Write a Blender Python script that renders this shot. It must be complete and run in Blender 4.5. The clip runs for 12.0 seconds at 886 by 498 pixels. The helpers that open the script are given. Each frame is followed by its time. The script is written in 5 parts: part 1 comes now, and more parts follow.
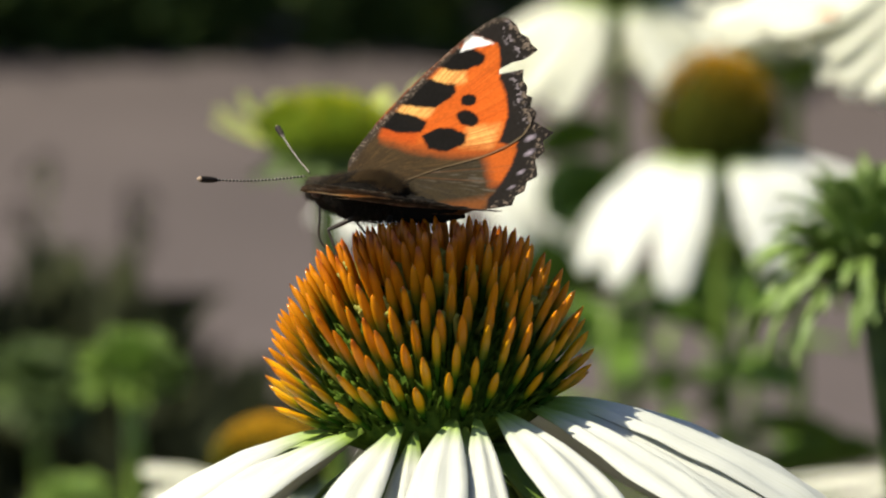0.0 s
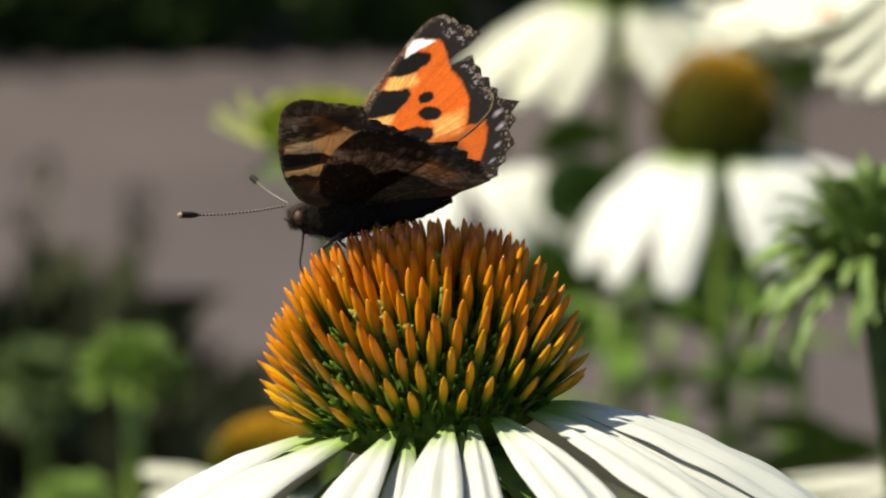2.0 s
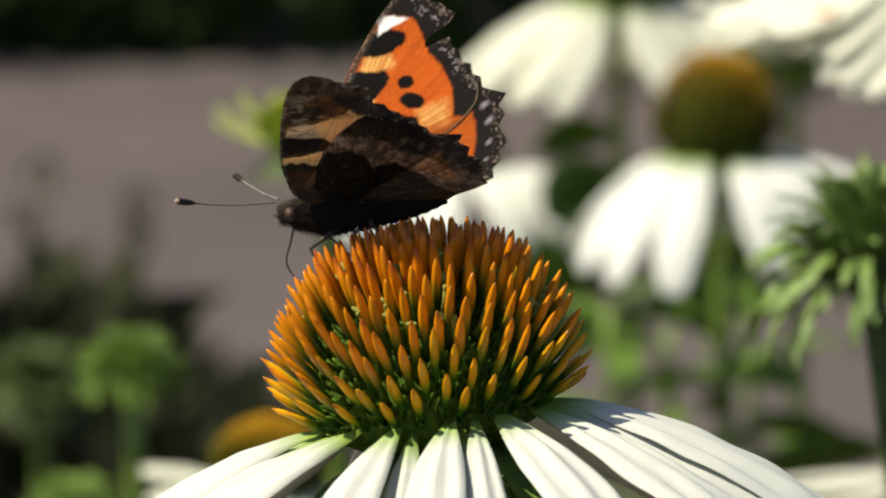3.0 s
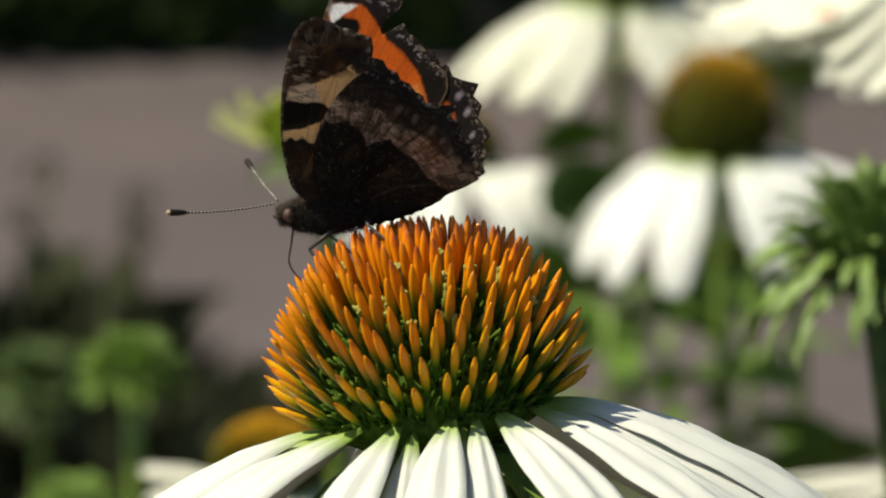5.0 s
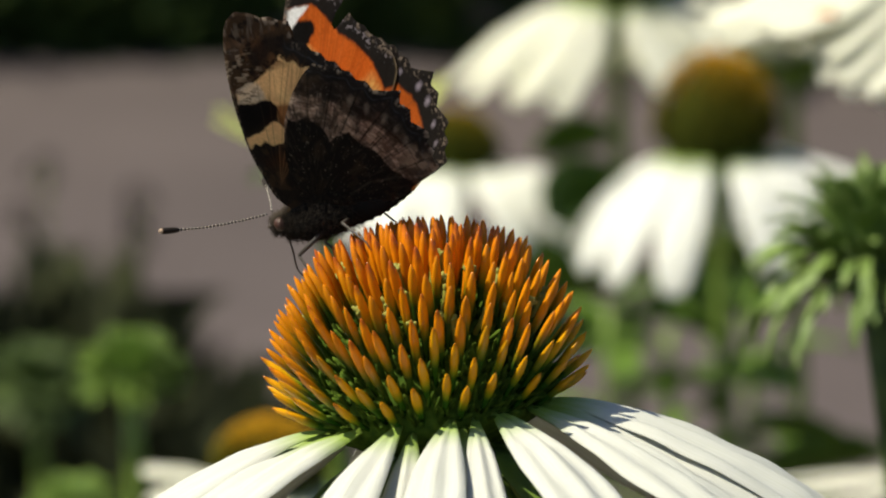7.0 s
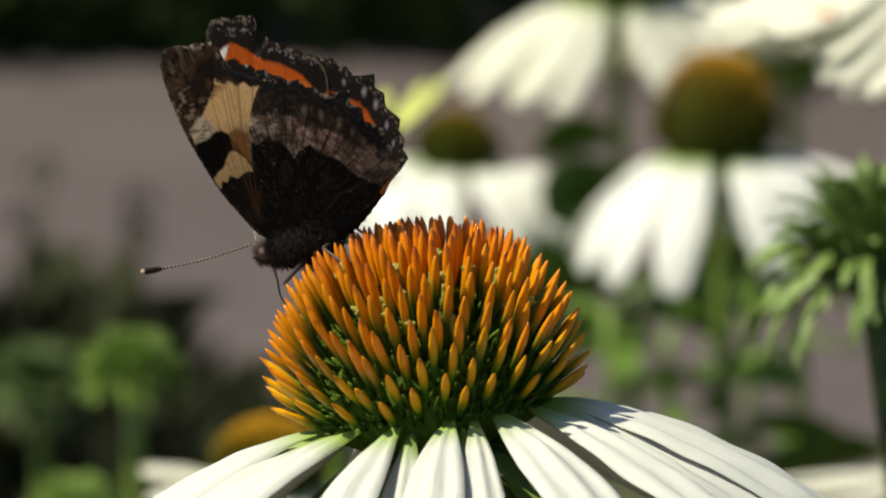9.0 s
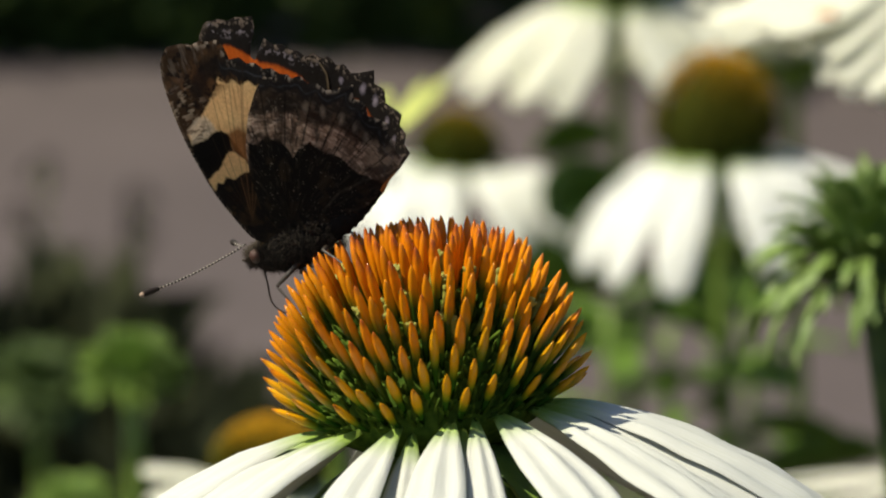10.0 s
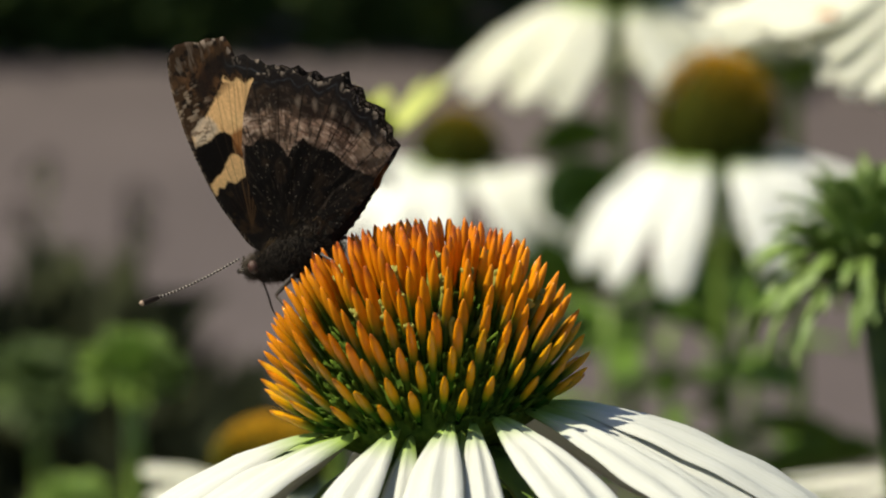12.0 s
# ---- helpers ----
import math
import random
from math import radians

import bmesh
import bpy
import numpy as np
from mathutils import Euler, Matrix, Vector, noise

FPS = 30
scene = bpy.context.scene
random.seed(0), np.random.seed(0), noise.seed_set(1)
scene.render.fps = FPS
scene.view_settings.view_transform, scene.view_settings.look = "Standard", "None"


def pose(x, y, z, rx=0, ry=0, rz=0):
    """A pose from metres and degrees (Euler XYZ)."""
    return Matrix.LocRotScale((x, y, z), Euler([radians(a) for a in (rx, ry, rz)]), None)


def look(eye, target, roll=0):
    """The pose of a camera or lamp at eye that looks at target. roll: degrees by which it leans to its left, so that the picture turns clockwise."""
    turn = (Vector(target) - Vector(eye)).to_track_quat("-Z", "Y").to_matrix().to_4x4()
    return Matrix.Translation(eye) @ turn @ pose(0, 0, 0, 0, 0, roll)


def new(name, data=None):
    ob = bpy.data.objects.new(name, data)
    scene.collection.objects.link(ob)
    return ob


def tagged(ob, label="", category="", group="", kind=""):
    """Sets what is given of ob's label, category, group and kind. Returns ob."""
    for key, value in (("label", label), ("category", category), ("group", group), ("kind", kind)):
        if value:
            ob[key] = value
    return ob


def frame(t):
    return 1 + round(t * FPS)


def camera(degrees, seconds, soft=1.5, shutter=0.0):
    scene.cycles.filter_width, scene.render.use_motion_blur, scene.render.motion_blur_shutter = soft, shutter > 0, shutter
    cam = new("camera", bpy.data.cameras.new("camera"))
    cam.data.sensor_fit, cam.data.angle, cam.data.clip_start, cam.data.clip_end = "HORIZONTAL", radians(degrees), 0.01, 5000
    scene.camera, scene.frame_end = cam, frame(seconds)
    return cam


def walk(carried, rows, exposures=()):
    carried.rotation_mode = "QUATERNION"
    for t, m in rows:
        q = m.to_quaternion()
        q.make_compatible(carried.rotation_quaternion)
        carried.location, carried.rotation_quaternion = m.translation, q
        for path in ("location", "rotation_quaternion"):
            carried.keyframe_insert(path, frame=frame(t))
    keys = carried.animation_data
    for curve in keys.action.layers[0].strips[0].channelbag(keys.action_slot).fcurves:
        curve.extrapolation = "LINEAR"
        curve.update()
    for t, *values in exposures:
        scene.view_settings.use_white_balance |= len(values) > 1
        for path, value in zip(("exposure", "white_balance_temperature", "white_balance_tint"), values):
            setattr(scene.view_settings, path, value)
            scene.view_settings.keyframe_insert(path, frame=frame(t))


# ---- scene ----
# A macro shot over a flower bed: a tortoiseshell butterfly feeds on a white coneflower.
FOCUS = 0.538
PITCH = 12.0
AIM = Vector((0.0, 0.0, 0.80))
EYE = AIM + FOCUS * Vector((0, -math.cos(radians(PITCH)), math.sin(radians(PITCH))))
cam = camera(10.0765, 12.0, soft=2.1)
cam.data.dof.use_dof, cam.data.dof.focus_distance, cam.data.dof.aperture_fstop = True, 0.536, 43.0
walk(cam, [(0.0, look(EYE, AIM)), (12.0, look(EYE, AIM))],
     exposures=[(0.0, 0.94), (1.0, 0.93), (3.0, 0.81), (5.5, 0.78), (9.0, 0.71), (12.0, 0.71)])

# ---- light ----
SUN_DIR = Vector((-0.55, -0.09, 0.83)).normalized()
sun_el = math.asin(SUN_DIR.z)
sun_az = math.atan2(SUN_DIR.x, SUN_DIR.y)
world = bpy.data.worlds.new("sky")
scene.world = world
world.use_nodes = True
wn = world.node_tree.nodes
sky = wn.new("ShaderNodeTexSky")
sky.sky_type, sky.sun_disc = 'NISHITA', False
sky.sun_elevation, sky.sun_rotation = sun_el, sun_az
world.node_tree.links.new(sky.outputs[0], wn["Background"].inputs[0])
wn["Background"].inputs[1].default_value = 0.071
sun_data = bpy.data.lights.new("sun", 'SUN')
sun_data.energy, sun_data.angle, sun_data.color = 5.0, radians(0.53), (1.0, 0.93, 0.745)
sun = new("sun", sun_data)
sun.matrix_world = look(AIM + SUN_DIR * 20, AIM)

MM = 0.001


# ---- materials ----
class Nodes:
    """A small builder for node materials."""

    def __init__(self, name):
        self.m = bpy.data.materials.new(name)
        self.m.use_nodes = True
        self.n, self.l = self.m.node_tree.nodes, self.m.node_tree.links
        self.bsdf = self.n["Principled BSDF"]
        self.out = self.n["Material Output"]

    def add(self, kind, **inputs):
        node = self.n.new(kind)
        for key, value in inputs.items():
            self.put(node, key.replace("_", " "), value)
        return node

    def put(self, node, key, value):
        sock = node.inputs[int(key)] if key.isdigit() else node.inputs[key]
        if isinstance(value, bpy.types.NodeSocket):
            self.l.new(value, sock)
        else:
            sock.default_value = value

    def set(self, **inputs):
        for key, value in inputs.items():
            self.put(self.bsdf, key.replace("_", " "), value)

    def coords(self, scale=(1, 1, 1), which="Object"):
        tc = self.n.new("ShaderNodeTexCoord")
        mp = self.add("ShaderNodeMapping", Scale=scale)
        self.l.new(tc.outputs[which], mp.inputs[0])
        return mp.outputs[0]

    def noise(self, scale, vector, detail=3.0, rough=0.55):
        node = self.add("ShaderNodeTexNoise", Vector=vector, Scale=scale, Detail=detail, Roughness=rough)
        return node.outputs["Fac"]

    def ramp(self, fac, *stops):
        node = self.n.new("ShaderNodeValToRGB")
        el = node.color_ramp.elements
        while len(el) < len(stops):
            el.new(0.5)
        for e, (pos, col) in zip(el, stops):
            e.position, e.color = pos, (*col, 1) if len(col) == 3 else col
        self.l.new(fac, node.inputs[0])
        return node.outputs[0]

    def mix(self, fac, a, b, mode='MIX'):
        node = self.n.new("ShaderNodeMix")
        node.data_type, node.blend_type = 'RGBA', mode
        for i, v in ((0, fac), (6, a), (7, b)):
            if isinstance(v, bpy.types.NodeSocket):
                self.l.new(v, node.inputs[i])
            else:
                node.inputs[i].default_value = v if i == 0 else (*v, 1)
        return node.outputs[2]

    def attr(self, name, out="Color"):
        node = self.n.new("ShaderNodeAttribute")
        node.attribute_name = name
        return node.outputs[out]

    def math(self, op, a, b=0.0):
        node = self.n.new("ShaderNodeMath")
        node.operation = op
        for i, v in ((0, a), (1, b)):
            if isinstance(v, bpy.types.NodeSocket):
                self.l.new(v, node.inputs[i])
            else:
                node.inputs[i].default_value = v
        return node.outputs[0]

    def random(self):
        return self.n.new("ShaderNodeObjectInfo").outputs["Random"]

    def island(self):
        return self.n.new("ShaderNodeNewGeometry").outputs["Random Per Island"]

    def bump(self, height, strength, distance):
        node = self.add("ShaderNodeBump", Height=height, Strength=strength, Distance=distance)
        self.l.new(node.outputs[0], self.bsdf.inputs["Normal"])
        return node.outputs[0]

    def thin(self, color, share, normal=None):
        """Lets part of the light through, as leaves, petals and wings do."""
        tr = self.add("ShaderNodeBsdfTranslucent", Color=color)
        if normal:
            self.l.new(normal, tr.inputs["Normal"])
        mx = self.add("ShaderNodeMixShader", Fac=share)
        self.l.new(self.bsdf.outputs[0], mx.inputs[1])
        self.l.new(tr.outputs[0], mx.inputs[2])
        self.l.new(mx.outputs[0], self.out.inputs[0])


def m_spine(joined=False, tint=(1.0, 1.0, 1.0)):
    k = Nodes("palea")
    v = k.coords()
    sep = k.add("ShaderNodeSeparateXYZ", Vector=v)
    grain = k.noise(900, v)
    share = k.attr("along", "Fac") if joined else k.math('MULTIPLY', sep.outputs[2], 110.0)
    along = k.math('ADD', share, k.math('MULTIPLY', grain, 0.10))
    along = k.math('ADD', along, k.math('MULTIPLY', k.math('SUBTRACT', k.random(), 0.5), 0.16))
    col = k.ramp(along, (0.38, (0.035, 0.080, 0.010)), (0.50, (0.24, 0.19, 0.008)), (0.64, (0.66, 0.262, 0.005)),
                 (0.86, (0.77, 0.268, 0.004)), (0.95, (0.36, 0.085, 0.006)))
    warm = k.mix(k.random(), (0.82, 0.78, 0.7), (1.1, 1.12, 1.0))
    col = k.mix(1.0, k.mix(1.0, col, warm, 'MULTIPLY'), tint, 'MULTIPLY')
    k.set(Base_Color=col, Roughness=0.20, Specular_IOR_Level=0.32)
    nb = k.bump(k.noise(2600, k.coords((3, 3, 0.5))), 0.25, 0.0002)
    k.thin(col, 0.20, nb)
    return k.m


def m_far_cone():
    k = Nodes("far cone")
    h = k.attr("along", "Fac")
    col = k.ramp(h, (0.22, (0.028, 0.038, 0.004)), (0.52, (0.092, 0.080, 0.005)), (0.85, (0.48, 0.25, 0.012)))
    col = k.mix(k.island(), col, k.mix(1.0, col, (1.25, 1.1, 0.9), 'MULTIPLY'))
    k.set(Base_Color=col, Roughness=0.85, Specular_IOR_Level=0.08)
    return k.m


def m_green_cone():
    k = Nodes("green cone")
    h = k.attr("along", "Fac")
    col = k.ramp(h, (0.1, (0.03, 0.065, 0.006)), (0.75, (0.30, 0.31, 0.008)))
    k.set(Base_Color=k.mix(k.island(), col, (0.12, 0.17, 0.008)), Roughness=0.85, Specular_IOR_Level=0.08)
    return k.m


def m_petal(name, white, green, translucent):
    k = Nodes(name)
    uv = k.attr("uvw", "Vector")
    sep = k.add("ShaderNodeSeparateXYZ", Vector=uv)
    mp = k.add("ShaderNodeMapping", Vector=uv, Scale=(2.2, 26.0, 1.0))
    veins = k.noise(1.6, mp.outputs[0], 4.0, 0.6)
    blotch = k.noise(260, k.coords(), 2.0)
    col = k.mix(k.ramp(veins, (0.42, (0, 0, 0)), (0.66, (1, 1, 1))), white, tuple(c * f for c, f in zip(white, (0.90, 0.91, 0.84))))
    col = k.mix(k.math('MULTIPLY', blotch, 0.25), col, tuple(c * f for c, f in zip(white, (0.95, 0.93, 0.85))))
    foot = k.math('ADD', sep.outputs[0], k.math('MULTIPLY', k.math('SUBTRACT', veins, 0.5), 0.16))
    col = k.mix(k.ramp(foot, (0.06, (1, 1, 1)), (0.20, (0, 0, 0))), col, green)
    k.set(Base_Color=col, Roughness=0.55, Specular_IOR_Level=0.25)
    nb = k.bump(veins, 0.5, 0.0003)
    k.thin(col, translucent, nb)
    return k.m


def m_green(name, a, b, scale=300.0, rough=0.5, translucent=0.2):
    k = Nodes(name)
    v = k.coords()
    n = k.noise(scale, v, 4.0)
    col = k.mix(k.ramp(n, (0.35, (0, 0, 0)), (0.7, (1, 1, 1))), a, b)
    col = k.mix(k.math('MULTIPLY', k.island(), 0.6), col, k.mix(1.0, col, (1.35, 1.3, 1.2), 'MULTIPLY'))
    k.set(Base_Color=col, Roughness=rough, Specular_IOR_Level=0.35 if rough < 0.7 else 0.06)
    nb = k.bump(k.noise(scale * 4, v), 0.3, 0.0003)
    if translucent:
        k.thin(col, translucent, nb)
    return k.m


def m_wing():
    k = Nodes("wing scales")
    v = k.coords()
    fine = k.noise(5200, v, 2.0)
    grain = k.noise(1500, k.coords((1, 1, 0.45)), 3.0)
    col = k.attr("pattern")
    col = k.mix(k.math('MULTIPLY', fine, 0.35), col, k.mix(1.0, col, (0.62, 0.6, 0.58), 'MULTIPLY'))
    mottle = k.ramp(k.noise(2700, v, 4.0, 0.7), (0.36, (0.82, 0.81, 0.80)), (0.62, (1.07, 1.07, 1.07)))
    col = k.mix(1.0, col, mottle, 'MULTIPLY')
    glow = k.add("ShaderNodeGamma", Color=col, Gamma=0.45).outputs[0]
    k.set(Base_Color=k.mix(1.0, col, (1.22, 1.22, 1.22), 'MULTIPLY'), Roughness=0.75, Specular_IOR_Level=0.04)
    nb = k.bump(k.math('ADD', grain, k.math('MULTIPLY', fine, 0.5)), 0.30, 0.00010)
    k.thin(glow, 0.34, nb)
    return k.m


def m_plain(name, a, b, scale, rough, spec=0.4, dist=0.0002, strength=0.4):
    k = Nodes(name)
    v = k.coords()
    n = k.noise(scale, v, 4.0)
    k.set(Base_Color=k.mix(n, a, b), Roughness=rough, Specular_IOR_Level=spec)
    k.bump(k.noise(scale * 3, v), strength, dist)
    return k.m


def m_antenna():
    k = Nodes("banded antenna")
    f = k.attr("along", "Fac")
    band = k.math('FRACT', k.math('MULTIPLY', f, 30.0))
    col = k.ramp(band, (0.30, (0.02, 0.016, 0.013)), (0.42, (0.42, 0.38, 0.33)), (0.62, (0.42, 0.38, 0.33)), (0.74, (0.02, 0.016, 0.013)))
    club = k.ramp(f, (0.80, (0, 0, 0)), (0.83, (1, 1, 1)))
    col = k.mix(club, col, (0.016, 0.012, 0.010))
    tip = k.ramp(f, (0.975, (0, 0, 0)), (0.985, (1, 1, 1)))
    col = k.mix(tip, col, (0.30, 0.22, 0.16))
    k.set(Base_Color=col, Roughness=0.75, Specular_IOR_Level=0.15)
    return k.m


def m_pavement():
    k = Nodes("pavement")
    v = k.coords()
    n = k.noise(2.2, v, 5.0, 0.6)
    f = k.noise(60, v, 3.0)
    col = k.ramp(n, (0.3, (0.046, 0.0345, 0.0345)), (0.7, (0.069, 0.053, 0.0525)))
    col = k.mix(k.math('MULTIPLY', f, 0.5), col, (0.053, 0.040, 0.0395))
    k.set(Base_Color=col, Roughness=0.85)
    k.bump(f, 0.5, 0.003)
    return k.m


def m_soil():
    k = Nodes("soil")
    v = k.coords()
    n = k.noise(9, v, 6.0, 0.65)
    k.set(Base_Color=k.ramp(n, (0.3, (0.022, 0.016, 0.011)), (0.7, (0.06, 0.045, 0.03))), Roughness=0.95)
    k.bump(k.noise(40, v, 5.0), 0.8, 0.01)
    return k.m


SPINE = m_spine()
CROWN_SPINE = m_spine(True, (0.98, 0.86, 1.0))
LOW_SPINE = m_spine(False, (0.94, 1.26, 1.0))
FAR_CONE = m_far_cone()
GREEN_CONE = m_green_cone()
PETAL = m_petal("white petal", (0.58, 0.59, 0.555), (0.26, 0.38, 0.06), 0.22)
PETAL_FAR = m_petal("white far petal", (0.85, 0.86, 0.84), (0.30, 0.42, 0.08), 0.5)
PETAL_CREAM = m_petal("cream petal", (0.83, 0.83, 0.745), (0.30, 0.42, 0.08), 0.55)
PETAL_YOUNG = m_petal("young petal", (0.55, 0.60, 0.18), (0.22, 0.34, 0.03), 0.35)
STEM = m_green("stem", (0.085, 0.145, 0.022), (0.15, 0.22, 0.035), 260.0, 0.5, 0.0)
LEAF = m_green("leaf", (0.062, 0.125, 0.014), (0.12, 0.205, 0.024), 120.0, 0.45, 0.34)
BRACT = m_green("bract", (0.080, 0.14, 0.028), (0.17, 0.245, 0.062), 500.0, 0.5, 0.22)
DEEP_BRACT = m_green("shaded bract", (0.11, 0.20, 0.032), (0.20, 0.30, 0.055), 500.0, 0.5, 0.3)
# darker copy of the plant greens, with the shade put into the colour
SHADE_GREEN = m_green("shaded green", (0.045, 0.080, 0.018), (0.085, 0.125, 0.03), 300.0, 0.6, 0.2)
DISC = m_green("green disc", (0.030, 0.060, 0.007), (0.080, 0.125, 0.014), 900.0, 0.85, 0.0)
FLORET = m_plain("floret", (0.11, 0.13, 0.016), (0.30, 0.28, 0.040), 1500, 0.6)
HEDGE = m_green("hedge leaf", (0.022, 0.036, 0.010), (0.050, 0.076, 0.019), 30.0, 0.8, 0.1)
# near-black leaves: the shade over the low plants is in this colour
SHADED_LEAF = m_green("shaded leaf", (0.016, 0.019, 0.011), (0.036, 0.041, 0.018), 60.0, 0.85, 0.1)
SEED_HEAD = m_plain("dark seed head", (0.040, 0.033, 0.031), (0.066, 0.054, 0.051), 300, 0.9, 0.1)
WING = m_wing()
FUR = m_plain("body fur", (0.006, 0.0055, 0.005), (0.016, 0.014, 0.012), 1800, 0.95, 0.02)
HAIR = m_plain("hair", (0.014, 0.012, 0.010), (0.060, 0.048, 0.037), 900, 0.9, 0.05)
GOLD_HAIR = m_plain("golden hair", (0.070, 0.045, 0.021), (0.17, 0.105, 0.045), 900, 0.8, 0.1)
CHITIN = m_plain("chitin", (0.020, 0.015, 0.012), (0.06, 0.045, 0.035), 2500, 0.4)
LEG = m_plain("leg", (0.014, 0.011, 0.009), (0.055, 0.044, 0.035), 700, 0.5)
EYE_MAT = m_plain("eye", (0.022, 0.009, 0.006), (0.070, 0.026, 0.015), 3000, 0.45)
ANTENNA = m_antenna()
PAVE = m_pavement()
SOIL = m_soil()


# ---- mesh helpers ----
def mesh_of(name, verts, faces, material, smooth=True, along=None, uvw=None, colors=None):
    me = bpy.data.meshes.new(name)
    me.from_pydata([tuple(v) for v in verts], [], faces)
    me.materials.append(material)
    if smooth:
        me.polygons.foreach_set("use_smooth", [True] * len(me.polygons))
    if along is not None:
        me.attributes.new("along", 'FLOAT', 'POINT').data.foreach_set("value", np.asarray(along, dtype=np.float32))
    if uvw is not None:
        me.attributes.new("uvw", 'FLOAT_VECTOR', 'POINT').data.foreach_set("vector", np.asarray(uvw, dtype=np.float32).ravel())
    if colors is not None:
        me.attributes.new("pattern", 'FLOAT_COLOR', 'POINT').data.foreach_set("color", np.asarray(colors, dtype=np.float32).ravel())
    me.update()
    return me


def part(name, me, parent, label="", at=None):
    ob = new(name, me)
    ob.parent = parent
    if at is not None:
        ob.matrix_basis = at
    return tagged(ob, label)


def thing(name, label, category, at, group="", kind=""):
    ob = new(name)
    ob.empty_display_size = 0.01
    ob.matrix_basis = at
    return tagged(ob, label, category, group, kind)


def tube(path, radii, sides=8, cap=True):
    """Rings along a path of points; returns verts, faces and the share of the length at each vert."""
    path = [Vector(p) for p in path]
    total = sum((b - a).length for a, b in zip(path, path[1:])) or 1.0
    verts, faces, along, run = [], [], [], 0.0
    side = None
    for i, p in enumerate(path):
        way = (path[min(i + 1, len(path) - 1)] - path[max(i - 1, 0)]).normalized()
        if side is None:
            side = way.orthogonal().normalized()
        side = (side - way * side.dot(way)).normalized()
        up = way.cross(side)
        if i:
            run += (p - path[i - 1]).length
        for j in range(sides):
            a = 2 * math.pi * j / sides
            verts.append(p + float(radii[i]) * (math.cos(a) * side + math.sin(a) * up))
            along.append(run / total)
    for i in range(len(path) - 1):
        for j in range(sides):
            k = (j + 1) % sides
            faces.append((i * sides + j, i * sides + k, (i + 1) * sides + k, (i + 1) * sides + j))
    if cap:
        faces.append(tuple(range(sides))[::-1])
        faces.append(tuple((len(path) - 1) * sides + j for j in range(sides)))
    return verts, faces, along


def lathe(profile, sides=24, wobble=0.0):
    """A closed turned body from (radius, height) rows."""
    verts, faces, along = [], [], []
    top = max(h for _, h in profile)
    low = min(h for _, h in profile)
    for r, h in profile:
        for j in range(sides):
            a = 2 * math.pi * j / sides
            f = 1 + wobble * noise.noise(Vector((math.cos(a) * 2, math.sin(a) * 2, h * 300)))
            verts.append((r * f * math.cos(a), r * f * math.sin(a), h))
            along.append((h - low) / (top - low))
    n = len(profile)
    for i in range(n - 1):
        for j in range(sides):
            k = (j + 1) % sides
            faces.append((i * sides + j, i * sides + k, (i + 1) * sides + k, (i + 1) * sides + j))
    faces.append(tuple(range(sides))[::-1])
    faces.append(tuple((n - 1) * sides + j for j in range(sides)))
    return verts, faces, along


def smooth_line(points, steps=6, closed=False):
    """A soft line through the points."""
    p = [np.array(q, dtype=float) for q in points]
    n, out = len(p), []
    for i in range(n if closed else n - 1):
        if closed:
            a, b, c, d = p[i - 1], p[i], p[(i + 1) % n], p[(i + 2) % n]
        else:
            a, b, c, d = p[max(i - 1, 0)], p[i], p[i + 1], p[min(i + 2, n - 1)]
        for s in range(steps):
            t = s / steps
            out.append(0.5 * (2 * b + (c - a) * t + (2 * a - 5 * b + 4 * c - d) * t * t + (3 * b - a - 3 * c + d) * t ** 3))
    if not closed:
        out.append(p[-1])
    return out


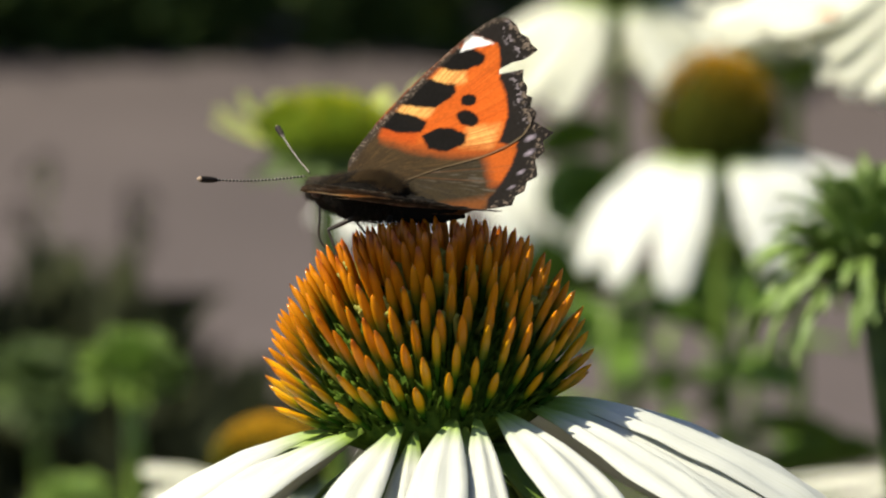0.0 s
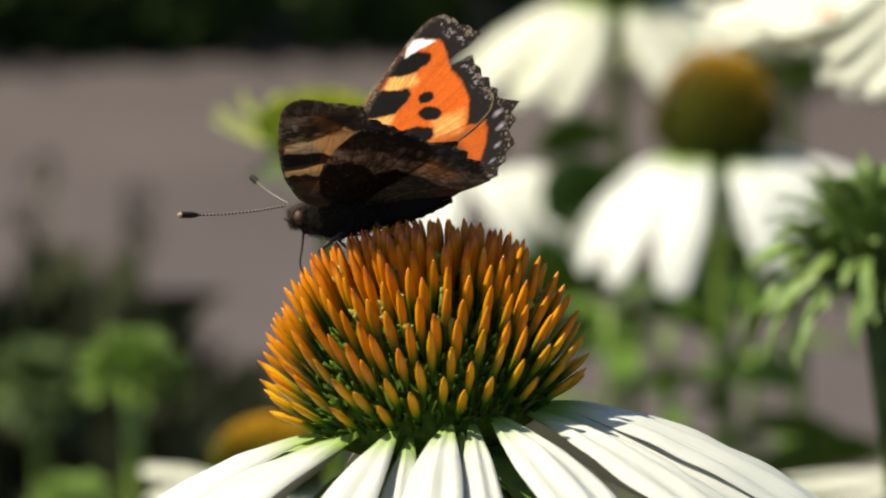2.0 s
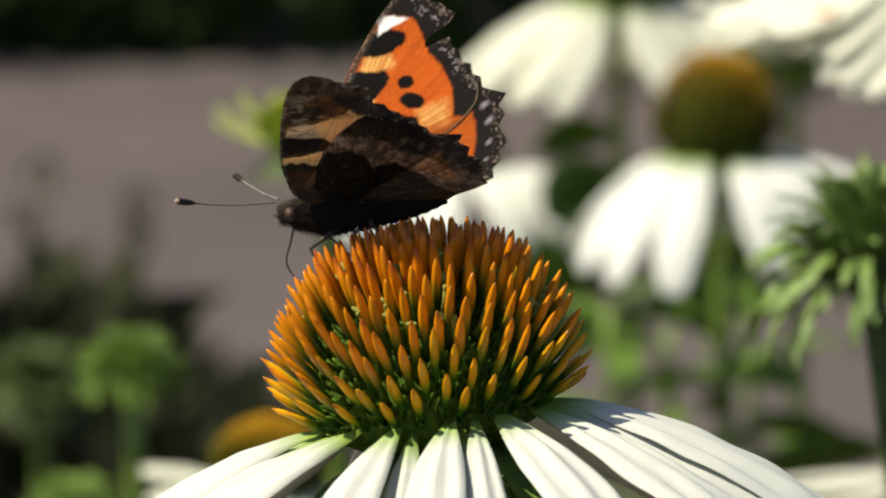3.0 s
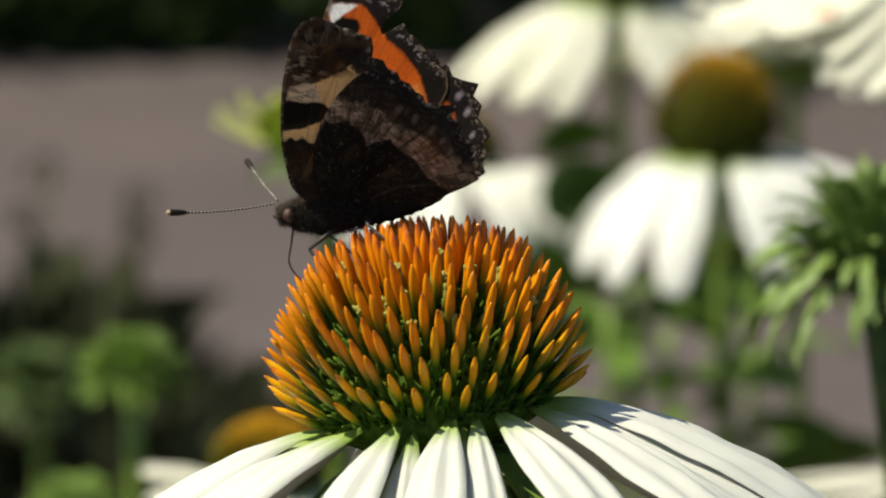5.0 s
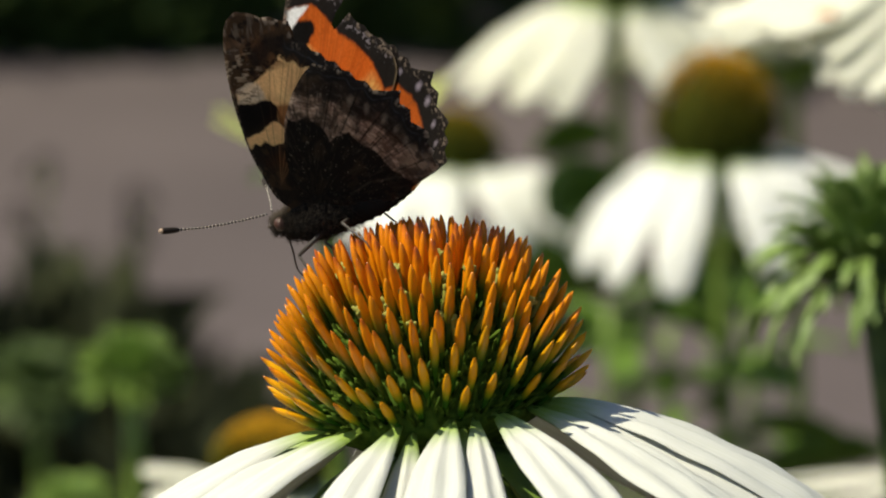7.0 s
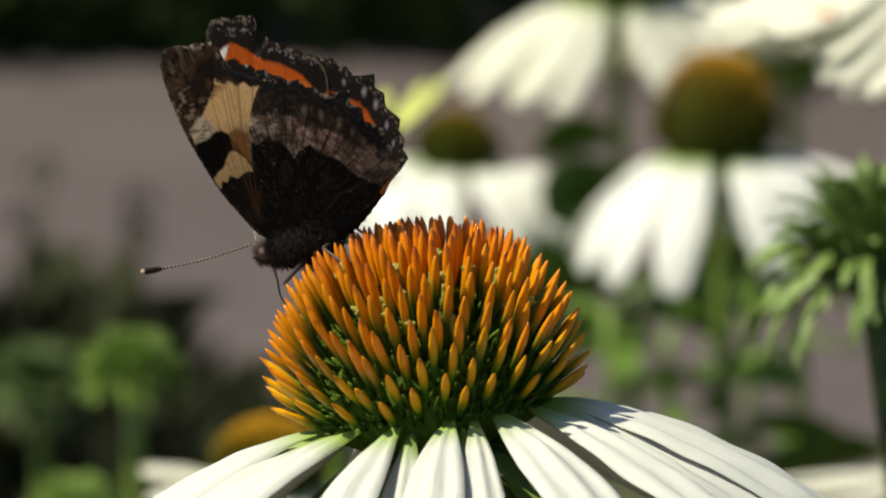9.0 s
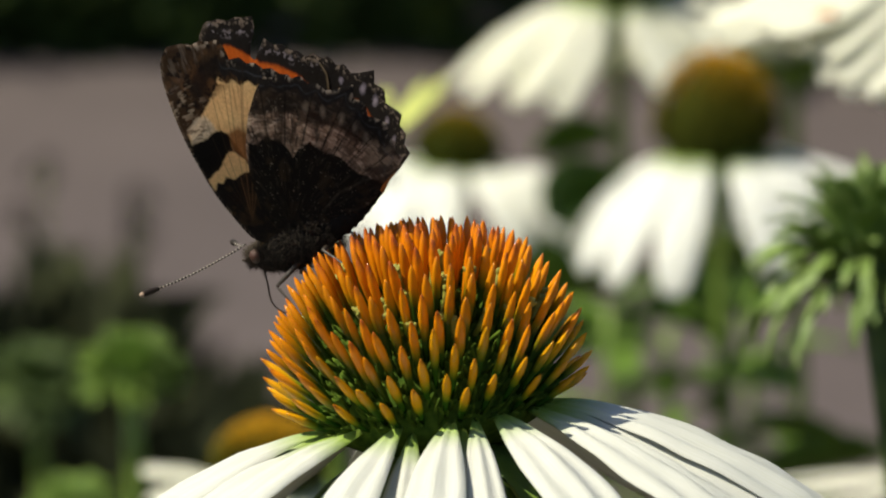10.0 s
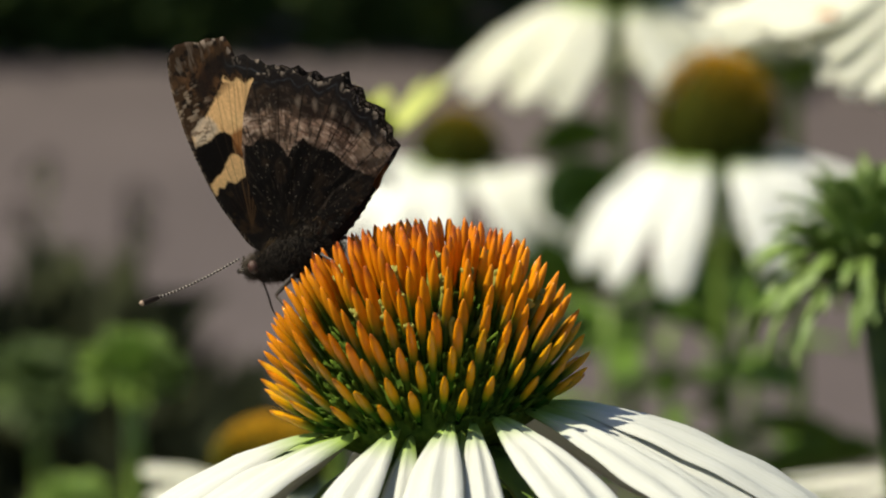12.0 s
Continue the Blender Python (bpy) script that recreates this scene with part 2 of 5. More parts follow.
def blade(name, material, length, width, bend0, bend1, tip=0.3, foot=0.35, ridges=0.0, cup=0.2, thick=0.25 * MM,
          nl=22, nw=12, twist=0.0, notch=0.0, seed=0):
    """A petal, bract or leaf that grows along +x from the origin and bends by its slopes (degrees) from foot to tip."""
    verts, uvw, faces = [], [], []
    x = z = 0.0
    rows = []
    for i in range(nl + 1):
        s = i / nl
        slope = radians(bend0 + (bend1 - bend0) * s)
        if i:
            x += math.cos(slope) * length / nl
            z += math.sin(slope) * length / nl
        w = width / 2 * (foot + (1 - foot) * math.sin(min(1.0, s / 0.55) * math.pi / 2)) if s < 0.55 else \
            width / 2 * (1 - (1 - tip) * ((s - 0.55) / 0.45) ** 2.6)
        if i == nl:
            w *= 0.55
        rows.append((x, z, slope, w, s))
    for layer in (0, 1):
        for x, z, slope, w, s in rows:
            nx, nz = -math.sin(slope), math.cos(slope)
            for j in range(nw + 1):
                q = 2 * j / nw - 1
                lift = -cup * w * q * q * (1 - 0.4 * s) + ridges * math.cos(q * math.pi * 2.5) * min(1, s * 4)
                lift += width * 0.05 * noise.noise(Vector((s * 3 + seed * 7.1, q * 1.2, seed * 3.3)))
                lift += width * 0.022 * noise.noise(Vector((s * 8 + seed * 2.1, q * 3.0, seed * 5.7)))
                lift -= layer * thick * (1 - 0.75 * abs(q))
                back = notch * (1 - abs(math.cos(q * math.pi * 1.0))) * max(0, s - 0.85) / 0.15
                tw = twist * s
                y = q * w
                yy, ll = y * math.cos(tw) - lift * math.sin(tw), y * math.sin(tw) + lift * math.cos(tw)
                verts.append((x + nx * ll - back * math.cos(slope), yy, z + nz * ll - back * math.sin(slope)))
                uvw.append((s, q, layer))
    k = nw + 1
    size = (nl + 1) * k
    for i in range(nl):
        for j in range(nw):
            a = i * k + j
            faces.append((a, a + k, a + k + 1, a + 1))
            b = a + size
            faces.append((b, b + 1, b + k + 1, b + k))
    rim = [j for j in range(nw + 1)] + [i * k + nw for i in range(1, nl + 1)] + \
        [nl * k + j for j in range(nw - 1, -1, -1)] + [i * k for i in range(nl - 1, 0, -1)]
    for a, b in zip(rim, rim[1:] + rim[:1]):
        faces.append((a, b, b + size, a + size))
    return mesh_of(name, verts, faces, material, uvw=uvw)


def joined(pieces):
    """Several (verts, faces) with their poses as one list of each."""
    verts, faces, along = [], [], []
    for v, f, al, m in pieces:
        o = len(verts)
        verts += [m @ Vector(p) for p in v]
        faces += [tuple(i + o for i in face) for face in f]
        along += list(al)
    return verts, faces, along


# ---- ground ----
def grid_sheet(name, x0, x1, y0, y1, nx, ny, height, material):
    verts = [(x0 + (x1 - x0) * i / nx, y0 + (y1 - y0) * j / ny, 0) for j in range(ny + 1) for i in range(nx + 1)]
    verts = [(x, y, height(x, y)) for x, y, _ in verts]
    faces = [(j * (nx + 1) + i, j * (nx + 1) + i + 1, (j + 1) * (nx + 1) + i + 1, (j + 1) * (nx + 1) + i) for j in range(ny) for i in range(nx)]
    return mesh_of(name, verts, faces, material)


def build_ground():
    me = mesh_of("ground", [(-400, -400, -0.02), (400, -400, -0.02), (400, 400, -0.02), (-400, 400, -0.02)], [(0, 1, 2, 3)], SOIL)
    tagged(new("ground", me), "dark bare garden soil reaching to the horizon", "ground", kind="structure")
    bed = grid_sheet("flower_bed", -2.5, 2.5, -1.6, 2.76, 90, 80,
                     lambda x, y: 0.02 * noise.noise(Vector((x * 5, y * 5, 0))) + 0.008 * noise.noise(Vector((x * 25, y * 25, 3))) - 0.005
                     - 0.05 * max(0.0, 1 - min(2.5 - abs(x), y + 1.6) / 0.5), SOIL)
    tagged(new("flower_bed", bed), "crumbly dark soil of the flower bed", "flower bed", kind="structure")
    bm = bmesh.new()
    bmesh.ops.create_cube(bm, size=1.0, matrix=Matrix.Translation((0, 3.78, -0.03)) @ Matrix.Diagonal((14, 2.0, 0.08, 1)))
    bmesh.ops.bevel(bm, geom=bm.edges[:], offset=0.008, segments=2, affect='EDGES')
    me = bpy.data.meshes.new("pavement")
    bm.to_mesh(me)
    bm.free()
    me.materials.append(PAVE)
    tagged(new("pavement", me), "sunlit reddish grey garden path", "path", kind="structure")


def leaf_cloud(name, material, places, size, seed):
    """Many small pointed leaves round the given places: (centre, radii, count)."""
    rnd = np.random.RandomState(seed)
    verts, faces = [], []
    for centre, radii, count in places:
        for _ in range(count):
            d = rnd.normal(size=3)
            d /= np.linalg.norm(d)
            p = Vector(centre) + Vector(d * np.array(radii) * (0.55 + 0.5 * rnd.rand()))
            out = Vector(d + rnd.normal(size=3) * 0.6).normalized()
            side = out.cross(Vector(rnd.normal(size=3))).normalized()
            L = float(size * (0.6 + 0.8 * rnd.rand()))
            up = out.cross(side) * L * 0.12
            o = len(verts)
            verts += [p, p + out * L * 0.45 + side * L * 0.24 + up, p + out * L, p + out * L * 0.45 - side * L * 0.24 + up, p + out * L * 0.5 - up]
            faces += [(o, o + 1, o + 4), (o + 1, o + 2, o + 4), (o + 2, o + 3, o + 4), (o + 3, o, o + 4)]
    return mesh_of(name, verts, faces, material, smooth=False)


def build_shrubs():
    """The dark shrubs at the far side of the path."""
    for k in range(9):
        x = -4.6 + 1.15 * k
        shrub = thing("shrub", "dark green leafy shrub overhanging the far path edge", "shrub", pose(x, 5.39, -0.02), "shrubs along the path")
        rnd = random.Random(k)
        limbs = []
        for _ in range(7):
            a, r = rnd.uniform(0, 6.28), rnd.uniform(0.2, 0.6)
            path = [(0, 0, 0), (r * 0.3 * math.cos(a), r * 0.3 * math.sin(a), 0.35), (r * math.cos(a), r * math.sin(a), 0.9)]
            v, f, al = tube(smooth_line(path, 4), np.linspace(0.022, 0.006, 9), 6)
            limbs.append((v, f, al, Matrix()))
        v, f, al = joined(limbs)
        tagged(part("limb_work", mesh_of("limb_work", v, f, STEM), shrub), kind="stuff")
        places = []
        for _ in range(16):
            a = rnd.uniform(0, 6.28)
            r = rnd.uniform(0.1, 0.75)
            places.append(((r * math.cos(a), r * math.sin(a) * 0.9 - 0.1, rnd.uniform(0.24, 1.35)), (0.38, 0.38, 0.24), 230))
        places += [((rnd.uniform(-0.6, 0.6), -0.62, 0.10), (0.20, 0.08, 0.12), 150) for _ in range(9)]
        tagged(part("crown", leaf_cloud("crown", HEDGE, places, 0.075, k), shrub), kind="stuff")


# ---- coneflowers ----
def palea_mesh(name, length, width, sides=6, bend=0.5 * MM):
    rows = [(0.0, 0.42), (0.25, 0.60), (0.50, 0.82), (0.70, 0.88), (0.85, 0.70), (0.95, 0.38), (1.0, 0.07)]
    path = [(0, bend * t * t, length * t) for t, _ in rows]
    v, f, al = tube(path, [width / 2 * w for _, w in rows], sides)
    v = [Vector((p.x, p.y * 0.82 + p.y * 0.0, p.z)) for p in v]
    return v, f, al


def dome(i, n, R, H, low, crowd=0.92):
    """Place and outward way of the i-th of n pieces on a cone head of radius R and height H, in a sunflower spiral."""
    s = (i + 0.5) / n
    z = H - (H - low) * s ** crowd
    zz = max(-0.6, min(0.999, z / H))
    r = R * math.sqrt(max(0.0, 1 - abs(zz) ** 1.95)) if z > 0 else R * (1 - 0.25 * (z / low) ** 2 if low < 0 else 1)
    a = i * 2.399963
    way = Vector((r / R / R * math.cos(a), r / R / R * math.sin(a), max(z, 0) / H / H)).normalized()
    lift = 0.64 + 0.2 * max(0.0, -math.sin(a))
    return Vector((r * math.cos(a), r * math.sin(a), z)), (way + Vector((0, 0, lift))).normalized()


def receptacle(R, H, low, scale=1.0):
    rows = [(0.24 * R, low - 0.45 * R), (0.62 * R, low - 0.28 * R), (0.96 * R, low - 0.10 * R), (R, low)] if low < 0 else [(0.3 * R, -0.2 * H)]
    rows += [(R * math.sqrt(1 - t ** 1.95), H * t) for t in (0, 0.2, 0.4, 0.6, 0.75, 0.87, 0.95, 0.995)]
    return lathe([(r * scale, h * scale) for r, h in rows], 28, 0.03)


def stem_path(top, foot, sag):
    top, foot = Vector(top), Vector(foot)
    mid = (top + foot) / 2 + Vector(sag)
    return smooth_line([top, top * 0.75 + foot * 0.25 + Vector(sag) * 0.6, mid, foot], 6)


def leaf_mesh(name, length, width, b0, b1, seed):
    return blade(name, LEAF, length, width, b0, b1, tip=0.06, foot=0.12, cup=-0.25, thick=0.4 * MM, nl=16, nw=8, seed=seed)


MAIN_HEAD = (0.0005, 0, 0.7843)


def spine_spot(i, n, R, H, low):
    """Root and way of the i-th of n spines in the cone's spiral: the low ones lie flat, those of the crown stand up."""
    z = H - (H - low) * ((i + 0.5) / n) ** 1.16
    u = z / H
    r = R * math.sqrt(1 - u ** 1.95) if u > 0 else R * (1 - 0.10 * (z / low) ** 2)
    a = i * 2.399963
    out = Vector((r * math.cos(a) / R, r * math.sin(a) / R, max(0.0, u) * R / H)).normalized()
    lift = 0.62 + 0.20 * min(1.0, u / 0.35) if u > 0 else 0.62 - 0.36 * z / low
    lift += 0.26 * max(0.0, -math.sin(a)) * (1 - max(0.0, u))
    return Vector((r * math.cos(a), r * math.sin(a), z)), (out + Vector((0, 0, lift))).normalized()


def build_main_flower():
    plant = thing("coneflower", "white coneflower with a broad orange spiny cone and drooping petals", "flower", pose(-0.0016, -0.0033, 0), "white coneflowers")
    head = Matrix.Translation(MAIN_HEAD) @ pose(0, 0, 0, -9, -7.5, 0)
    R, H, low = 11.6 * MM, 12.9 * MM, -2.4 * MM
    v, f, al = receptacle(R * 0.98, H * 0.98, -2.0 * MM)
    cone = part("cone", mesh_of("cone", v, f, DISC), plant, "domed cone of orange spines over a green disc", head)
    rnd = random.Random(5)
    # small green disc florets in the gaps between the spines
    stubs = []
    sv, sf, sal = tube([(0, 0, 0), (0, 0, 1.0 * MM), (0, 0, 1.7 * MM), (0, 0, 2.1 * MM)], [0.20 * MM, 0.23 * MM, 0.22 * MM, 0.05 * MM], 5)
    for i in range(1300):
        p, way = spine_spot(i + 0.5, 1301, R, H, low)
        turn = way.to_track_quat('Z', 'Y').to_matrix().to_4x4()
        stubs.append((sv, sf, sal, Matrix.Translation(p) @ turn @ pose(0, 0, rnd.uniform(-1.2, 0.9) * MM, rnd.uniform(-22, 22), rnd.uniform(-22, 22))))
    v, f, al = joined(stubs)
    tagged(part("disc_layer", mesh_of("disc_layer", v, f, DISC), cone, "tiny green disc florets between the spines"), kind="stuff")
    # the spines, one by one
    shapes = [mesh_of("palea", *palea_mesh("palea", 7.9 * MM, 1.34 * MM, 7, b * MM)[:2], SPINE) for b in (0.7, 0.95, 1.15, 0.55)]
    lows = [mesh_of("palea", *palea_mesh("palea", 7.9 * MM, 1.24 * MM, 7, b * MM)[:2], LOW_SPINE) for b in (0.6, 0.9, 1.1)]
    crown = []
    for b in (0.6, 0.85, 1.0):
        v, f, al = palea_mesh("palea", 7.9 * MM, 1.42 * MM, 7, b * MM)
        crown.append(mesh_of("palea", v, f, CROWN_SPINE, along=[0.42 + 0.46 * t for t in al]))
    total = 318
    for i in range(total):
        p, way = spine_spot(i, total, R, H, low)
        s = i / total
        k = (0.84 + 0.10 * min(1, s * 2.6)) * rnd.uniform(0.94, 1.06)
        long = (0.84 + 0.20 * min(1, s * 3.5)) * rnd.uniform(0.96, 1.04) * (1 - 0.20 * max(0.0, s - 0.75) / 0.25)
        turn = way.to_track_quat('Z', 'Y').to_matrix().to_4x4() @ pose(0, 0, 0, rnd.uniform(-2.4, 2.4), rnd.uniform(-2.4, 2.4), rnd.uniform(-12, 12))
        kind = crown if s + rnd.uniform(-0.06, 0.06) < 0.36 else lows if s + rnd.uniform(-0.08, 0.08) > 0.80 else shapes
        part("palea", kind[rnd.randrange(3)], cone, "", Matrix.Translation(p) @ turn @ Matrix.Diagonal((k * rnd.uniform(0.9, 1.1), k, long, 1)))
    # open florets with yellow anthers round the upper half of the cone
    pieces = []
    for j in range(5):
        a = 2 * math.pi * j / 5 + 0.3 * (j % 2)
        tip = Vector((0.50 * math.cos(a), 0.50 * math.sin(a), 3.0 + 0.3 * (j % 3))) * MM
        tv, tf, ta = tube([(0, 0, 2.3 * MM), tip * 0.6 + Vector((0, 0, 1.0 * MM)), tip], [0.20 * MM, 0.26 * MM, 0.14 * MM], 5)
        pieces.append((tv, tf, ta, Matrix()))
    tv, tf, ta = tube([(0, 0, 0), (0, 0, 1.6 * MM), (0, 0, 2.7 * MM), (0, 0, 3.5 * MM)], [0.26 * MM, 0.36 * MM, 0.44 * MM, 0.20 * MM], 6)
    pieces.append((tv, tf, ta, Matrix()))
    v, f, al = joined(pieces)
    floret = mesh_of("floret", v, f, FLORET)
    for i in range(40, 175):
        if rnd.random() < 0.60:
            continue
        p, way = spine_spot(i + 0.5 + rnd.choice((3, 5, 8)), total, R, H, low)
        turn = way.to_track_quat('Z', 'Y').to_matrix().to_4x4() @ pose(0, 0, 0, rnd.uniform(-16, 16), rnd.uniform(-16, 16), rnd.uniform(0, 90))
        part("floret", floret, cone, "", Matrix.Translation(p + way * rnd.uniform(1.0, 2.3) * MM) @ turn)
    # ray petals: root azimuth, way azimuth, width, length, first and last slope, roll, height of the root
    rays = [(-172, -168, 11.5, 38, -4, -36, 0, -1.6), (-156, -160, 9.0, 37, -9, -40, 6, -2.0), (-134, -150, 10.5, 37, -9, -44, 6, -1.3),
            (-119, -138, 8.0, 34, -34, -64, 0, -3.2), (-108, -117, 7.8, 36, -14, -50, 4, -1.4), (-101, -100, 5.6, 35, -24, -54, 0, -2.2),
            (-80, -100, 7.2, 36, -14, -50, 5, -1.3), (-74, -92, 4.6, 35, -26, -56, 0, -2.4), (-67, -88, 4.6, 35, -18, -54, -14, -1.6),
            (-54, -62, 8.6, 37, -14, -50, -8, -1.3), (-26, -36, 10.0, 38, -15, -50, -8, -1.4), (-12, -20, 11.5, 40, -14, -54, -6, -1.7),
            (-3, -10, 13.0, 41, -10, -54, -6, -1.2), (14, 8, 12.0, 41, -10, -50, 0, -1.6), (34, 30, 10.0, 38, -10, -46, 0, -1.6), (54, 56, 10.0, 38, -9, -42, 0, -1.6),
            (78, 80, 10.0, 38, -7, -40, 0, -1.6), (104, 102, 10.0, 38, -7, -40, 0, -1.6), (130, 128, 10.0, 38, -7, -40, 0, -1.6), (154, 156, 10.0, 38, -6, -40, 0, -1.6), (174, 174, 10.0, 38, -6, -40, 0, -2.2)]
    for i, (ra, wa, w, L, b0, b1, roll, z) in enumerate(rays):
        me = blade("petal", PETAL, L * MM, w * MM, b0, b1, tip=0.45, foot=0.13, ridges=0.034 * w * MM, cup=0.34, thick=0.30 * MM,
                   nl=30, nw=18, notch=1.2 * MM, seed=i, twist=radians(roll))
        m = head @ pose(11.4 * MM * math.cos(radians(ra)), 11.4 * MM * math.sin(radians(ra)), (z - 0.1) * MM, 0, 0, wa)
        part("petal", me, plant, "", m)
    # green bracts under the head, and the stem
    br = blade("bract", STEM, 19 * MM, 4.6 * MM, -22, -62, tip=0.05, foot=0.7, thick=0.4 * MM, nl=8, nw=4)
    for i in range(22):
        a = i * 360 / 22
        r = (6 + 2.5 * (i % 2)) * MM
        part("bract", br, plant, "", head @ pose(r * math.cos(radians(a)), r * math.sin(radians(a)), (-4.6 - 0.8 * (i % 2)) * MM, 0, 0, a))
    path = stem_path(Vector(MAIN_HEAD) + Vector((0, -0.0008, -0.005)), (0, 0, 0), (0.006, 0.012, 0))
    v, f, al = tube(path, np.linspace(2.6, 3.4, len(path)) * MM, 10)
    part("stem", mesh_of("stem", v, f, STEM), plant)
    for i, (z, a) in enumerate(((0.60, 20), (0.52, 150), (0.42, 265), (0.30, 60), (0.18, 190))):
        part("leaf", leaf_mesh("leaf", 0.10 + 0.02 * i, 0.026 + 0.003 * i, 35, -50, i), plant, "", pose(0.004, 0.008, z, 0, 0, a))
    return plant


def coneflower(label, base, foot, tilt, turn, R, H, n, petals, seed, petal_mat=None, cone_mat=None, leaves=(), sag=(0.01, 0.01, 0), spine_len=5.5, ripe=0.0, cup=None, notch=1.0):
    """A coneflower some way off. base: the underside of its head; petals: (way azimuth, length, width, slopes) in mm and degrees."""
    plant = thing("coneflower", label, "flower", pose(foot[0], foot[1], 0), "white coneflowers")
    o = Vector((foot[0], foot[1], 0))
    head = Matrix.Translation(Vector(base) - o) @ pose(0, 0, 0, tilt[0], tilt[1], turn)
    rnd = random.Random(seed)
    low = -0.15 * H
    v, f, al = receptacle(R * MM, H * MM, low * MM)
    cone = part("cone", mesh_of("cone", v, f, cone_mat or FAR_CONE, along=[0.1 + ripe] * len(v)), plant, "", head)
    pieces = []
    pv, pf, pal = palea_mesh("palea", spine_len * MM, 1.5 * MM, 5)
    for i in range(n):
        p, way = dome(i, n, R * MM, H * MM, low * MM)
        pieces.append((pv, pf, pal, Matrix.Translation(p) @ way.to_track_quat('Z', 'Y').to_matrix().to_4x4() @ pose(0, 0, 0, rnd.uniform(-7, 7), rnd.uniform(-7, 7))))
    v, f, al = joined(pieces)
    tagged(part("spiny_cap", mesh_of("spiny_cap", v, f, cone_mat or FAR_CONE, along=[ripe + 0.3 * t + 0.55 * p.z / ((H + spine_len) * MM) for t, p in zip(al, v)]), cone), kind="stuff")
    for i, (wa, L, w, b0, b1) in enumerate(petals):
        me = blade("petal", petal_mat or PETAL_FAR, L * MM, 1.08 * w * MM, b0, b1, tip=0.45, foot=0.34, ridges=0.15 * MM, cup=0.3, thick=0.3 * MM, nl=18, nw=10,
                   notch=notch * MM, seed=seed * 31 + i)
        a = radians(wa)
        part("petal", me, plant, "", head @ pose(R * 0.85 * MM * math.cos(a), R * 0.85 * MM * math.sin(a), (low - 0.5) * MM, 0, 0, wa + rnd.uniform(-4, 4)))
    if cup:
        v, f, al = lathe([(2.2 * MM, (low - 0.95 * R) * MM), (0.34 * R * MM, (low - 0.7 * R) * MM), (0.72 * R * MM, (low - 0.42 * R) * MM), (0.95 * R * MM, (low - 0.1 * R) * MM), (0.90 * R * MM, low * MM)], 22, 0.08)
        part("calyx", mesh_of("calyx", v, f, cup), plant, "green cup under the head", head)
    br = blade("bract", cup or BRACT, 12 * MM, 3.4 * MM, -10, -50, tip=0.05, foot=0.7, thick=0.4 * MM, nl=8, nw=4)
    for i in range(16):
        a = i * 22.5
        part("bract", br, plant, "", head @ pose(R * 0.55 * MM * math.cos(radians(a)), R * 0.55 * MM * math.sin(radians(a)), (low - 2.0 - 0.8 * (i % 2)) * MM, 0, 0, a))
    path = stem_path(head.translation + Vector((0, 0, (low - 1) * MM)), (0, 0, 0), sag)
    v, f, al = tube(path, np.linspace(2.3, 3.6, len(path)) * MM, 8)
    part("stem", mesh_of("stem", v, f, STEM), plant)
    for i, (z, a, L, w, b0, b1, roll) in enumerate(leaves):
        k = min(range(len(path)), key=lambda q: abs(path[q][2] - z))
        k = min(max(k, 1), len(path) - 1)
        p = Vector(path[k]).lerp(Vector(path[k - 1]), (z - path[k][2]) / (path[k - 1][2] - path[k][2]))
        part("leaf", leaf_mesh("leaf", L, w, b0, b1, seed * 9 + i), plant, "", Matrix.Translation(p) @ pose(0, 0, 0, 0, 0, a) @ pose(0, 0, 0, roll))
    return plant


def ring(n, L, w, b0, b1, start=0.0, seed=0, spread=4.0):
    rnd = random.Random(seed)
    return [(start + i * 360 / n, L * rnd.uniform(0.92, 1.06), w * rnd.uniform(0.88, 1.1), b0 + rnd.uniform(-spread, spread), b1 + rnd.uniform(-spread, spread)) for i in range(n)]


